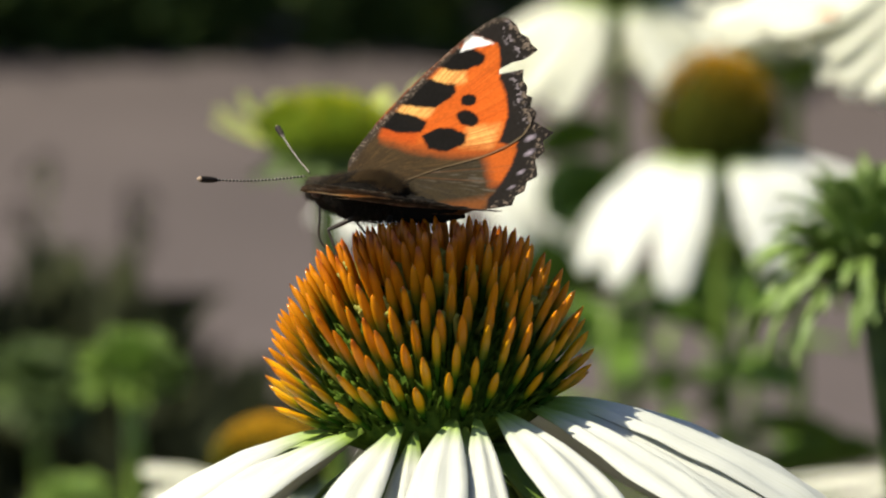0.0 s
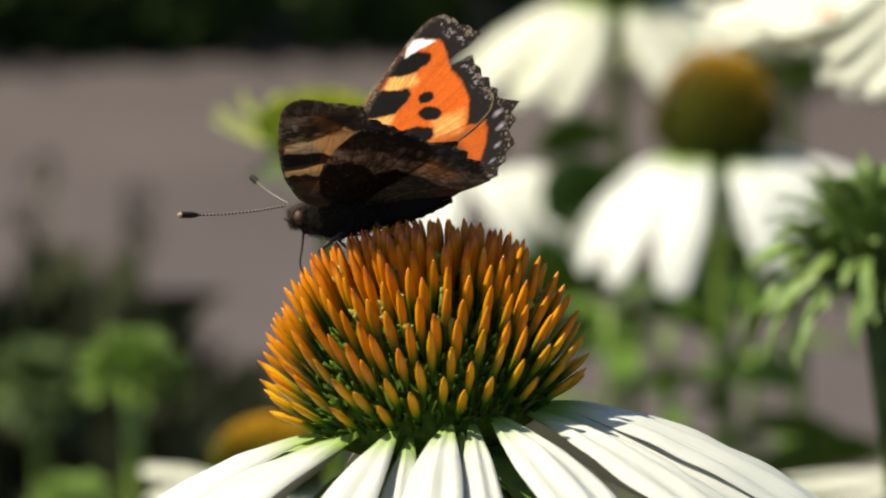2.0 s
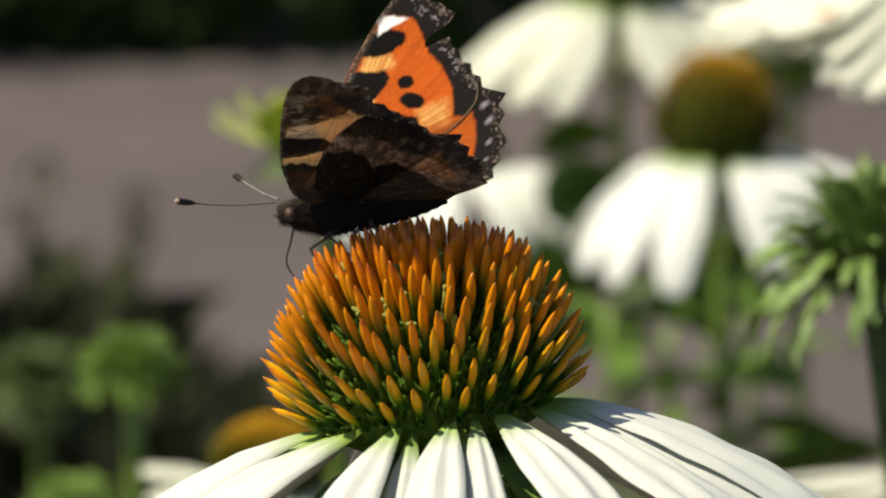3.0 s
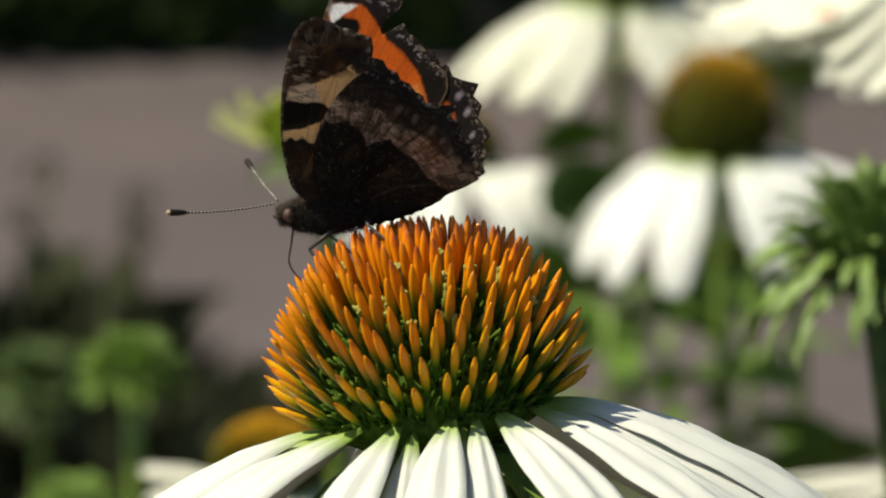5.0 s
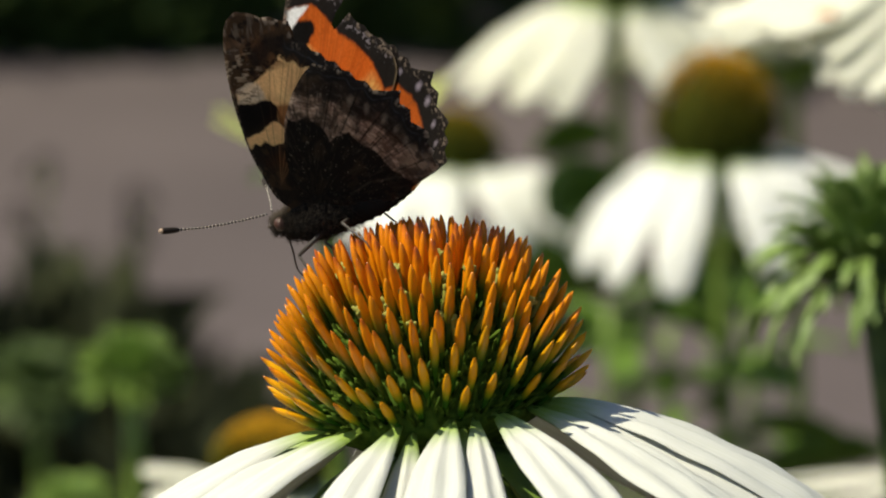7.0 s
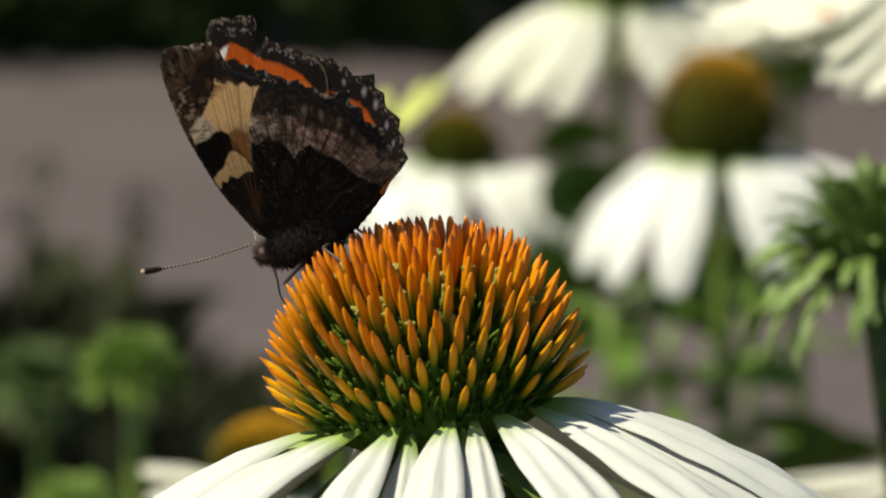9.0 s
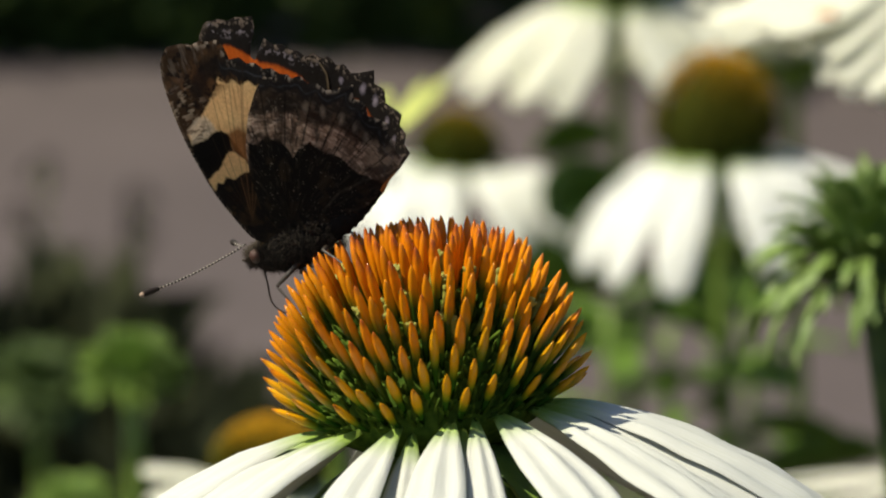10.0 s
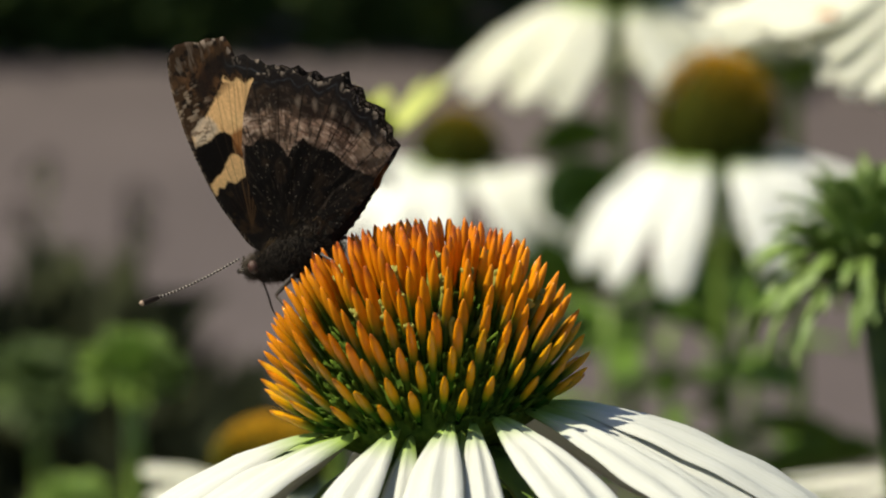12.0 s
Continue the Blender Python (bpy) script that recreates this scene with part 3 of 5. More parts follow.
def build_far_flowers():
    # fully open flower behind the cone, its petals hanging steeply
    coneflower("open white coneflower with steeply hanging petals, out of focus", (0.0753, 0.83, 0.6545), (0.0811, 0.8499), (-4, -2), 0, 14.2, 20.0, 300,
               [(-150, 46, 13, -10, -70), (-132, 48, 12, -12, -74), (-108, 49, 12.5, -12, -80), (-68, 48, 13.5, -12, -78), (-46, 46, 12, -10, -66), (-26, 46, 13, -8, -56),
                (-4, 50, 13, -4, -38), (166, 44, 15, -12, -70), (140, 44, 15, -12, -70), (112, 44, 15, -12, -70), (84, 44, 15, -12, -70), (54, 44, 15, -12, -66), (24, 46, 14, -6, -46)], 3, ripe=0.03,
               leaves=((0.598, 172, 0.036, 0.015, 55, 20, 40), (0.582, 200, 0.040, 0.014, 30, -30, 30), (0.567, 20, 0.042, 0.014, 30, -50, -40), (0.596, 215, 0.030, 0.013, 40, 10, 20),
                       (0.552, 350, 0.050, 0.016, 50, 0, -60), (0.575, 250, 0.040, 0.014, 40, -20, 30), (0.560, 165, 0.044, 0.016, 20, -40, 20), (0.590, 320, 0.026, 0.012, 30, -50, 20)))
    # smaller flower close beside it
    coneflower("smaller white coneflower with a green-brown cone", (0.0045, 1.1037, 0.5958), (0.0101, 1.1237), (-4, 3), 0, 11.8, 12.4, 240,
               [(-170, 45, 16, 8, -60), (-150, 46, 15, 4, -66), (-122, 46, 15, 2, -66), (-96, 46, 14, 2, -70), (-62, 47, 14, 6, -62), (-44, 47, 13, 10, -56), (-24, 53, 16, 10, -38),
                (-2, 52, 16, 12, -36), (30, 45, 16, 10, -60), (62, 45, 16, 10, -60), (94, 45, 16, 10, -60), (126, 45, 16, 10, -60), (158, 45, 16, 10, -60)], 5, spine_len=5.0, ripe=-0.16,
               leaves=((0.553, 340, 0.060, 0.020, 50, 0, 40), (0.523, 20, 0.070, 0.020, 40, -20, 40), (0.540, 330, 0.070, 0.018, 30, -10, -20)))
    # young flower with a thick green disc and short yellow-green petals
    coneflower("young coneflower with a thick green disc and short pale petals", (-0.0257, 0.5554, 0.7068), (-0.0265, 0.5754), (-5, 2), 0, 13.2, 7.0, 170,
               [(172, 15, 5.0, 24, 34), (-170, 15, 5.5, 14, 26), (2, 20, 4.4, 42, 44), (14, 22, 4.4, 44, 46), (28, 19, 4.4, 46, 50), (50, 14, 5.0, 50, 60), (80, 11, 5.0, 50, 60), (110, 11, 5.0, 50, 60),
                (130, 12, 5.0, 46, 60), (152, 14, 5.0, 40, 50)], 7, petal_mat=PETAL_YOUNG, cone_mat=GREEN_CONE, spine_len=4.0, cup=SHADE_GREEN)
    # tall flowers whose heads rise out of view
    coneflower("tall white coneflower with broad drooping petals", (0.0542, 1.056, 0.6603), (0.0660, 1.0760), (-3, 3), 0, 13, 16, 170,
               [(-172, 52, 19, -16, -54), (-156, 51, 18, -20, -58), (-138, 46, 17, -26, -66), (-128, 44, 15, -24, -64), (-113, 45, 15, -28, -70), (-60, 47, 18, -22, -62),
                (-42, 48, 19, -22, -62), (-22, 50, 19, -14, -52), (4, 50, 18, -4, -36), (20, 52, 18, 6, -18), (36, 49, 16, -20, -58), (66, 50, 16, -22, -60), (98, 50, 16, -22, -60), (130, 50, 17, -22, -60), (160, 51, 17, -18, -56)], 9,
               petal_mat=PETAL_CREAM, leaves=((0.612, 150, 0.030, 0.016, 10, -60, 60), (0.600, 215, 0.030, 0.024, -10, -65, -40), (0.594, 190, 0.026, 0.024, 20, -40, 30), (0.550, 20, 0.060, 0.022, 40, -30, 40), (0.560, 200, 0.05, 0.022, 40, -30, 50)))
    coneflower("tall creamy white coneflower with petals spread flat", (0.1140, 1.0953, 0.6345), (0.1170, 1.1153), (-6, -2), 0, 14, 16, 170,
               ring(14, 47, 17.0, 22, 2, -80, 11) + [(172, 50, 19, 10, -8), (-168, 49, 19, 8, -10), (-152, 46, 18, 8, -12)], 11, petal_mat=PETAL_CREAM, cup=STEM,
               leaves=((0.545, 120, 0.070, 0.026, 40, -30, 40),))
    # a nearer flower whose ragged petals reach into view
    coneflower("broad white coneflower with ragged wavy petals", (0.1010, 0.47, 0.7622), (0.1150, 0.4900), (-2, -4), 0, 12, 14, 150,
               [(-176, 43, 25, -2, -22), (-165, 41, 24, -3, -26), (-154, 36, 22, -4, -26), (-139, 33, 15, -10, -42), (-131, 36, 15, -16, -50), (-123, 37, 17, -20, -54), (-112, 36, 19, -26, -60), (-100, 36, 18, -30, -62), (-84, 36, 16, -26, -60), (-60, 38, 13, -12, -52), (-30, 38, 13, -12, -52),
                (0, 38, 13, -12, -52), (30, 38, 13, -12, -52), (60, 38, 13, -12, -52), (90, 38, 13, -12, -52), (120, 38, 13, -10, -44), (150, 40, 14, -6, -36)], 17, petal_mat=PETAL_CREAM, notch=4.2)
    # a loose spine that lies on the nearer flower
    v, f, al = palea_mesh("fallen_palea", 4.6 * MM, 1.5 * MM, 7, 0.3 * MM)
    loose = new("fallen_palea", mesh_of("fallen_palea", v, f, CROWN_SPINE, along=[0.5 + 0.35 * t for t in al]))
    loose.matrix_world = Matrix.Translation((0.07520, 0.44543, 0.75239)) @ Vector((-0.176, -0.120, 0.977)).to_track_quat('Z', 'Y').to_matrix().to_4x4() @ pose(0, 0, 0, 0, 90, 25) @ pose(0, 0, -2.3 * MM)
    tagged(loose, "loose orange spine fallen on a white petal", "flower part")
    # low flower behind the cone's foot
    coneflower("low white coneflower with an orange cone", (-0.0379, 0.5398, 0.6340), (-0.0339, 0.5598), (-4, 0), 0, 9.4, 8.8, 260,
               ring(12, 26, 10.0, -10, -50, -84, 13) + [(172, 21, 13, 30, -10), (-160, 21, 12, 16, -20)], 13, petal_mat=PETAL_CREAM, ripe=-0.01)
    coneflower("white coneflower at the bed's edge with a spread petal", (0.1223, 0.6371, 0.6104), (0.1253, 0.6571), (-4, 0), 0, 11.5, 13, 150,
               ring(11, 38, 8.0, 0, -14, -85, 15), 15, petal_mat=PETAL_CREAM)


def build_buds():
    def bud(label, place, foot, core, n, length, width, seed, b0, b1, mat, crest=1.0):
        plant = thing("coneflower_bud", label, "flower bud", pose(foot[0], foot[1], 0), "coneflower buds")
        o = Vector(place) - Vector((foot[0], foot[1], 0))
        rnd = random.Random(seed)
        v, f, al = receptacle(core * MM, core * 0.9 * MM, -core * 0.3 * MM)
        part("bud_core", mesh_of("bud_core", v, f, mat), plant, "", Matrix.Translation(o))
        def whorl(k, d0, d1):
            return [blade("bract", mat, length * k * q * MM, width * MM, b0 + d0 + e, b1 + d1 + e, tip=0.05, foot=0.7, cup=-0.35, thick=0.4 * MM, nl=12, nw=6, seed=seed + e) for q, e in ((1.0, 0), (0.85, 12), (1.15, -10))]
        top, middle, low = whorl(crest, 0, 40 if crest < 0.8 else 0), whorl(0.95, 0, 0), whorl(1.15 if crest < 0.8 else 1.0, -10, 10)
        for i in range(n):
            p, way = dome(i, n, core * MM, core * 0.9 * MM, -core * 0.3 * MM)
            a = math.degrees(math.atan2(p.y, p.x))
            up = 80 - 100 * i / n
            m = Matrix.Translation(o + p * 0.9) @ pose(0, 0, 0, 0, 0, a + rnd.uniform(-12, 12)) @ pose(0, 0, 0, rnd.uniform(-15, 15), -up + rnd.uniform(-8, 8), 0)
            part("bract", (top if i < 0.55 * n else middle if i < 0.85 * n else low)[rnd.randrange(3)], plant, "", m)
        path = stem_path(o + Vector((0, 0, -core * 0.4 * MM)), (0, 0, 0), (0.032 if crest < 0.8 else 0.008, 0.006, 0))
        v, f, al = tube(path, np.linspace(2.4, 3.2, len(path)) * MM, 8)
        # the curling bud's stem has its shade in the darker green
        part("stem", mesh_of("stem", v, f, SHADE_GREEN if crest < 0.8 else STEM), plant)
        for i, z in enumerate((0.72 * place[2], 0.55 * place[2], 0.4 * place[2])):
            part("leaf", leaf_mesh("leaf", 0.08, 0.02, 25, -50, seed + i), plant, "", pose(0.006, 0.005, z, 0, 0, seed * 60 + 130 * i))
        return plant

    bud("green coneflower bud with curling leafy bracts", (0.0672, 0.24, 0.7462), (0.0985, 0.2503), 7.2, 180, 17.5, 1.85, 2, 34, -74, BRACT, 0.66)
    bud("round green coneflower bud on a pale stem, out of focus", (-0.0769, 0.68, 0.6222), (-0.0795, 0.6906), 7.4, 170, 8.0, 1.8, 4, 38, -22, DEEP_BRACT)
    bud("small green coneflower bud low among the stems", (-0.103, 0.8292, 0.546), (-0.1000, 0.8392), 7.5, 120, 9, 2.2, 6, 15, -60, DEEP_BRACT)
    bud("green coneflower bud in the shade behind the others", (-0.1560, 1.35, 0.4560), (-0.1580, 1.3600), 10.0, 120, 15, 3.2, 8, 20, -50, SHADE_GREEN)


def build_shoots():
    """Leafy shoots between the flower stems."""
    for k, (x, y, z, n) in enumerate(((0.0500, 0.95, 0.5800, 6), (0.0702, 1.00, 0.5610, 8), (0.0956, 1.00, 0.5660, 8))):
        shoot = thing("leafy_shoot", "soft green leafy shoot among the flower stems, out of focus", "plant", pose(x, y, 0), "leafy shoots in the bed")
        path = smooth_line([(0, 0, z), (0.004, 0.004, z * 0.7), (0.006, 0.006, z * 0.35), (0, 0, 0)], 6)
        v, f, al = tube(path, np.linspace(1.5, 3.0, len(path)) * MM, 8)
        part("stem", mesh_of("stem", v, f, STEM), shoot)
        for i in range(n):
            me = leaf_mesh("leaf", (0.022 + 0.005 * (i % 3)) * (1 + 0.12 * i), 0.010 + 0.001 * i, 50 - 6 * i, -20 - 5 * i, 40 + 9 * k + i)
            part("leaf", me, shoot, "", pose(0.001, 0.001, z - 0.008 * i, 0, 0, 137.5 * i + 50 * k))


def build_dark_plants():
    """Low plants behind the bed, their shade put into a near-black leaf colour."""
    for k, (x, y, z, rx, rz, n) in enumerate(((-0.2020, 1.80, 0.400, 0.070, 0.15, 160), (-0.187, 1.818, 0.387, 0.065, 0.16, 600), (-0.151, 1.713, 0.383, 0.060, 0.14, 500), (-0.226, 1.915, 0.362, 0.070, 0.16, 500), (-0.093, 1.807, 0.344, 0.050, 0.10, 400), (-0.112, 1.606, 0.363, 0.050, 0.10, 400))):
        plant = thing("garden_plant", "low garden plant with leaves coloured near-black for shade", "plant", pose(x, y, 0), "dark plants behind the bed")
        limbs = []
        rnd = random.Random(k)
        for _ in range(9):
            a, r = rnd.uniform(0, 6.28), rnd.uniform(0.3, 0.9) * rx
            v, f, al = tube(smooth_line([(0, 0, 0), (r * 0.4 * math.cos(a), r * 0.4 * math.sin(a), z * 0.5), (r * math.cos(a), r * math.sin(a), z)], 4), np.linspace(3, 1.2, 9) * MM, 5)
            limbs.append((v, f, al, Matrix()))
        v, f, al = joined(limbs)
        tagged(part("stem_clump", mesh_of("stem_clump", v, f, SHADED_LEAF), plant), kind="stuff")
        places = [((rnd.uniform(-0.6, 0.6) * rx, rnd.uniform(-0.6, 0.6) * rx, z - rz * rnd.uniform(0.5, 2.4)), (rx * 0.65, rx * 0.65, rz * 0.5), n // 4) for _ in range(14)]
        tagged(part("foliage", leaf_cloud("foliage", SHADED_LEAF, places, 0.045, 40 + k), plant), kind="stuff")
    # thin sprigs with small dark flower heads before the path
    for k, (x, y, z) in enumerate(((-0.2322, 2.5162, 0.3154), (-0.2524, 2.5097, 0.2847), (-0.1924, 2.5115, 0.2932), (-0.2036, 2.5075, 0.2745))):
        sprig = thing("sprig", "thin upright sprig with a dark flower head", "plant", pose(x, y, 0), "sprigs before the path")
        path = smooth_line([(0, 0, 0), (0.004 * (k - 1), 0.006, z * 0.5), (0.01 * (k - 1.5), 0, z)], 6)
        v, f, al = tube(path, np.linspace(1.4, 0.8, len(path)) * MM, 5)
        part("stem", mesh_of("stem", v, f, STEM), sprig)
        tagged(part("flower_head", leaf_cloud("flower_head", SEED_HEAD, [(path[-1], (0.008, 0.008, 0.009), 34)], 0.008, 70 + k), sprig), kind="stuff")


# ---- butterfly ----
def inside(x, y, poly):
    """Which of the points lie in the outline."""
    hit = np.zeros(x.shape, bool)
    px, py = np.array(poly)[:, 0], np.array(poly)[:, 1]
    j = len(px) - 1
    for i in range(len(px)):
        cross = (py[i] > y) != (py[j] > y)
        with np.errstate(divide='ignore', invalid='ignore'):
            hit ^= cross & (x < (px[j] - px[i]) * (y - py[i]) / (py[j] - py[i]) + px[i])
        j = i
    return hit


def edge_distance(x, y, poly, closed=True):
    p = np.array(poly, dtype=float)
    q = np.roll(p, -1, axis=0) if closed else p[1:]
    p = p if closed else p[:-1]
    best = np.full(x.shape, 1e9)
    bx, by = np.zeros_like(x), np.zeros_like(y)
    for (ax, ay), (cx, cy) in zip(p, q):
        dx, dy = cx - ax, cy - ay
        t = np.clip(((x - ax) * dx + (y - ay) * dy) / (dx * dx + dy * dy + 1e-12), 0, 1)
        ux, uy = ax + t * dx, ay + t * dy
        d = np.hypot(x - ux, y - uy)
        m = d < best
        best, bx, by = np.where(m, d, best), np.where(m, ux, bx), np.where(m, uy, by)
    return best, bx, by


def value_noise(x, y, cell, seed):
    rnd = np.random.RandomState(seed)
    g = rnd.rand(128, 128)
    u, v = x / cell + 50, y / cell + 50
    i, j = np.floor(u).astype(int), np.floor(v).astype(int)
    fu, fv = u - i, v - j
    fu, fv = fu * fu * (3 - 2 * fu), fv * fv * (3 - 2 * fv)
    i, j, i1, j1 = i % 128, j % 128, (i + 1) % 128, (j + 1) % 128
    return (g[i, j] * (1 - fu) + g[i1, j] * fu) * (1 - fv) + (g[i, j1] * (1 - fu) + g[i1, j1] * fu) * fv


class Painter:
    """Scale colours over a wing plane: a runs forward along the body, b outward, in millimetres."""

    def __init__(self, a, b, ground, seed):
        self.a, self.b = a, b
        self.wa = a + 0.20 * (value_noise(a, b, 0.7, seed) - 0.5) + 0.14 * (value_noise(a, b, 0.22, seed + 1) - 0.5)
        self.wb = b + 0.20 * (value_noise(a, b, 0.7, seed + 2) - 0.5) + 0.14 * (value_noise(a, b, 0.22, seed + 3) - 0.5)
        self.c = np.tile(np.array(ground, dtype=float), (*a.shape, 1))
        self.seed = seed

    def lay(self, mask, color, share=1.0):
        k = (np.clip(mask, 0, 1) * share)[..., None]
        self.c = self.c * (1 - k) + np.array(color) * k

    def patch(self, poly, color, soft=0.32, share=1.0):
        d, _, _ = edge_distance(self.wa, self.wb, poly)
        d = np.where(inside(self.wa, self.wb, poly), d, -d)
        self.lay(d / soft + 0.5, color, share)

    def spot(self, ca, cb, ra, rb, color, turn=0.0, soft=0.25):
        t = radians(turn)
        u = (self.wa - ca) * math.cos(t) + (self.wb - cb) * math.sin(t)
        v = -(self.wa - ca) * math.sin(t) + (self.wb - cb) * math.cos(t)
        d = 1 - np.sqrt((u / ra) ** 2 + (v / rb) ** 2)
        self.lay(d * min(ra, rb) / soft + 0.5, color)

    def veins(self, root, ends, color, width, share):
        for e in ends:
            d, _, _ = edge_distance(self.a, self.b, [root, ((root[0] + e[0]) / 2 + 0.2, (root[1] + e[1]) / 2), e], False)
            self.lay(1 - d / width, color, share)

    def streak(self, root, spread, length, low, color, share, where=1.0, salt=0):
        """Fine streaks that run out from the wing's root; a long spread and a short length give cross ripples."""
        r = np.hypot(self.a - root[0], self.b - root[1])
        ang = np.arctan2(self.b - root[1], root[0] - self.a) * 14
        n = value_noise(ang / spread, r / length, 1.0, self.seed + 21 + salt)
        n = 0.65 * n + 0.35 * value_noise(ang / spread * 2.3, r / length * 2.3, 1.0, self.seed + 22 + salt)
        self.lay(np.clip((n - low) / 0.16, 0, 1) * where, color, share)

    def speckle(self, cell, low, color, share, where=1.0):
        n = value_noise(self.a, self.b, cell, self.seed + 9) * 0.6 + value_noise(self.a, self.b, cell * 0.45, self.seed + 10) * 0.4
        self.lay(np.clip((n - low) / 0.12, 0, 1) * where, color, share)


ORANGE, YELLOW, BLACK, BROWN = (0.44, 0.084, 0.010), (0.62, 0.35, 0.105), (0.0055, 0.0048, 0.0045), (0.040, 0.026, 0.0125)
WHITE, EDGE, PALE, BLUISH = (0.76, 0.76, 0.76), (0.012, 0.010, 0.009), (0.22, 0.17, 0.135), (0.25, 0.215, 0.26)
TAN, DUSK, UMBER, PINKISH = (0.68, 0.44, 0.20), (0.0085, 0.0075, 0.0070), (0.042, 0.027, 0.018), (0.30, 0.20, 0.145)

FORE_EDGE = [(7.4, 0.0), (8.9, 2.6), (8.6, 5.6), (8.0, 8.8), (7.1, 11.7), (6.1, 14.4), (5.0, 17.1), (3.7, 19.8), (2.4, 22.0), (1.0, 23.4), (-0.7, 24.0)]
FORE_TIP = [(-2.4, 23.2), (-3.2, 22.4), (-4.4, 22.1), (-5.2, 21.4), (-6.3, 20.9)]
FORE_WHOLE = [(-6.2, 19.7), (-5.7, 18.5), (-6.8, 18.0), (-7.0, 17.0), (-7.9, 16.4), (-8.1, 15.4), (-8.9, 14.9), (-9.2, 13.8), (-9.9, 13.2)]
FORE_TORN = [(-5.6, 19.9), (-5.0, 19.4), (-3.9, 18.9), (-2.7, 17.8), (-2.9, 17.2), (-4.2, 17.7), (-5.7, 18.3), (-6.3, 17.0), (-7.2, 16.4), (-7.6, 15.3),
             (-8.4, 14.7), (-8.8, 13.7), (-9.7, 13.1)]
FORE_HIND = [(-9.9, 12.0), (-9.7, 10.6), (-8.6, 9.2), (-6.8, 7.6), (-4.3, 6.0), (-1.3, 4.0), (2.0, 1.2)]
HIND_OUTLINE = [(5.5, 0.0), (5.6, 4.0), (3.3, 8.3), (1.2, 11.0), (-1.9, 13.7), (-4.4, 15.2), (-6.3, 15.9), (-7.3, 15.1), (-8.3, 15.0), (-8.9, 14.0), (-9.9, 13.7), (-10.1, 12.5), (-11.1, 12.0),
                (-11.3, 10.8), (-12.6, 10.2), (-14.3, 9.6), (-13.3, 8.4), (-14.1, 7.3), (-13.3, 6.0), (-14.0, 5.0), (-14.5, 4.0), (-13.5, 3.2), (-13.7, 2.0), (-12.9, 1.3),
                (-13.0, 0.1), (-11.1, -0.5), (-8.7, -1.0), (-7.3, -1.7), (-4.4, -2.0), (-1.3, -2.2), (1.5, -2.0), (4.0, -1.2)]


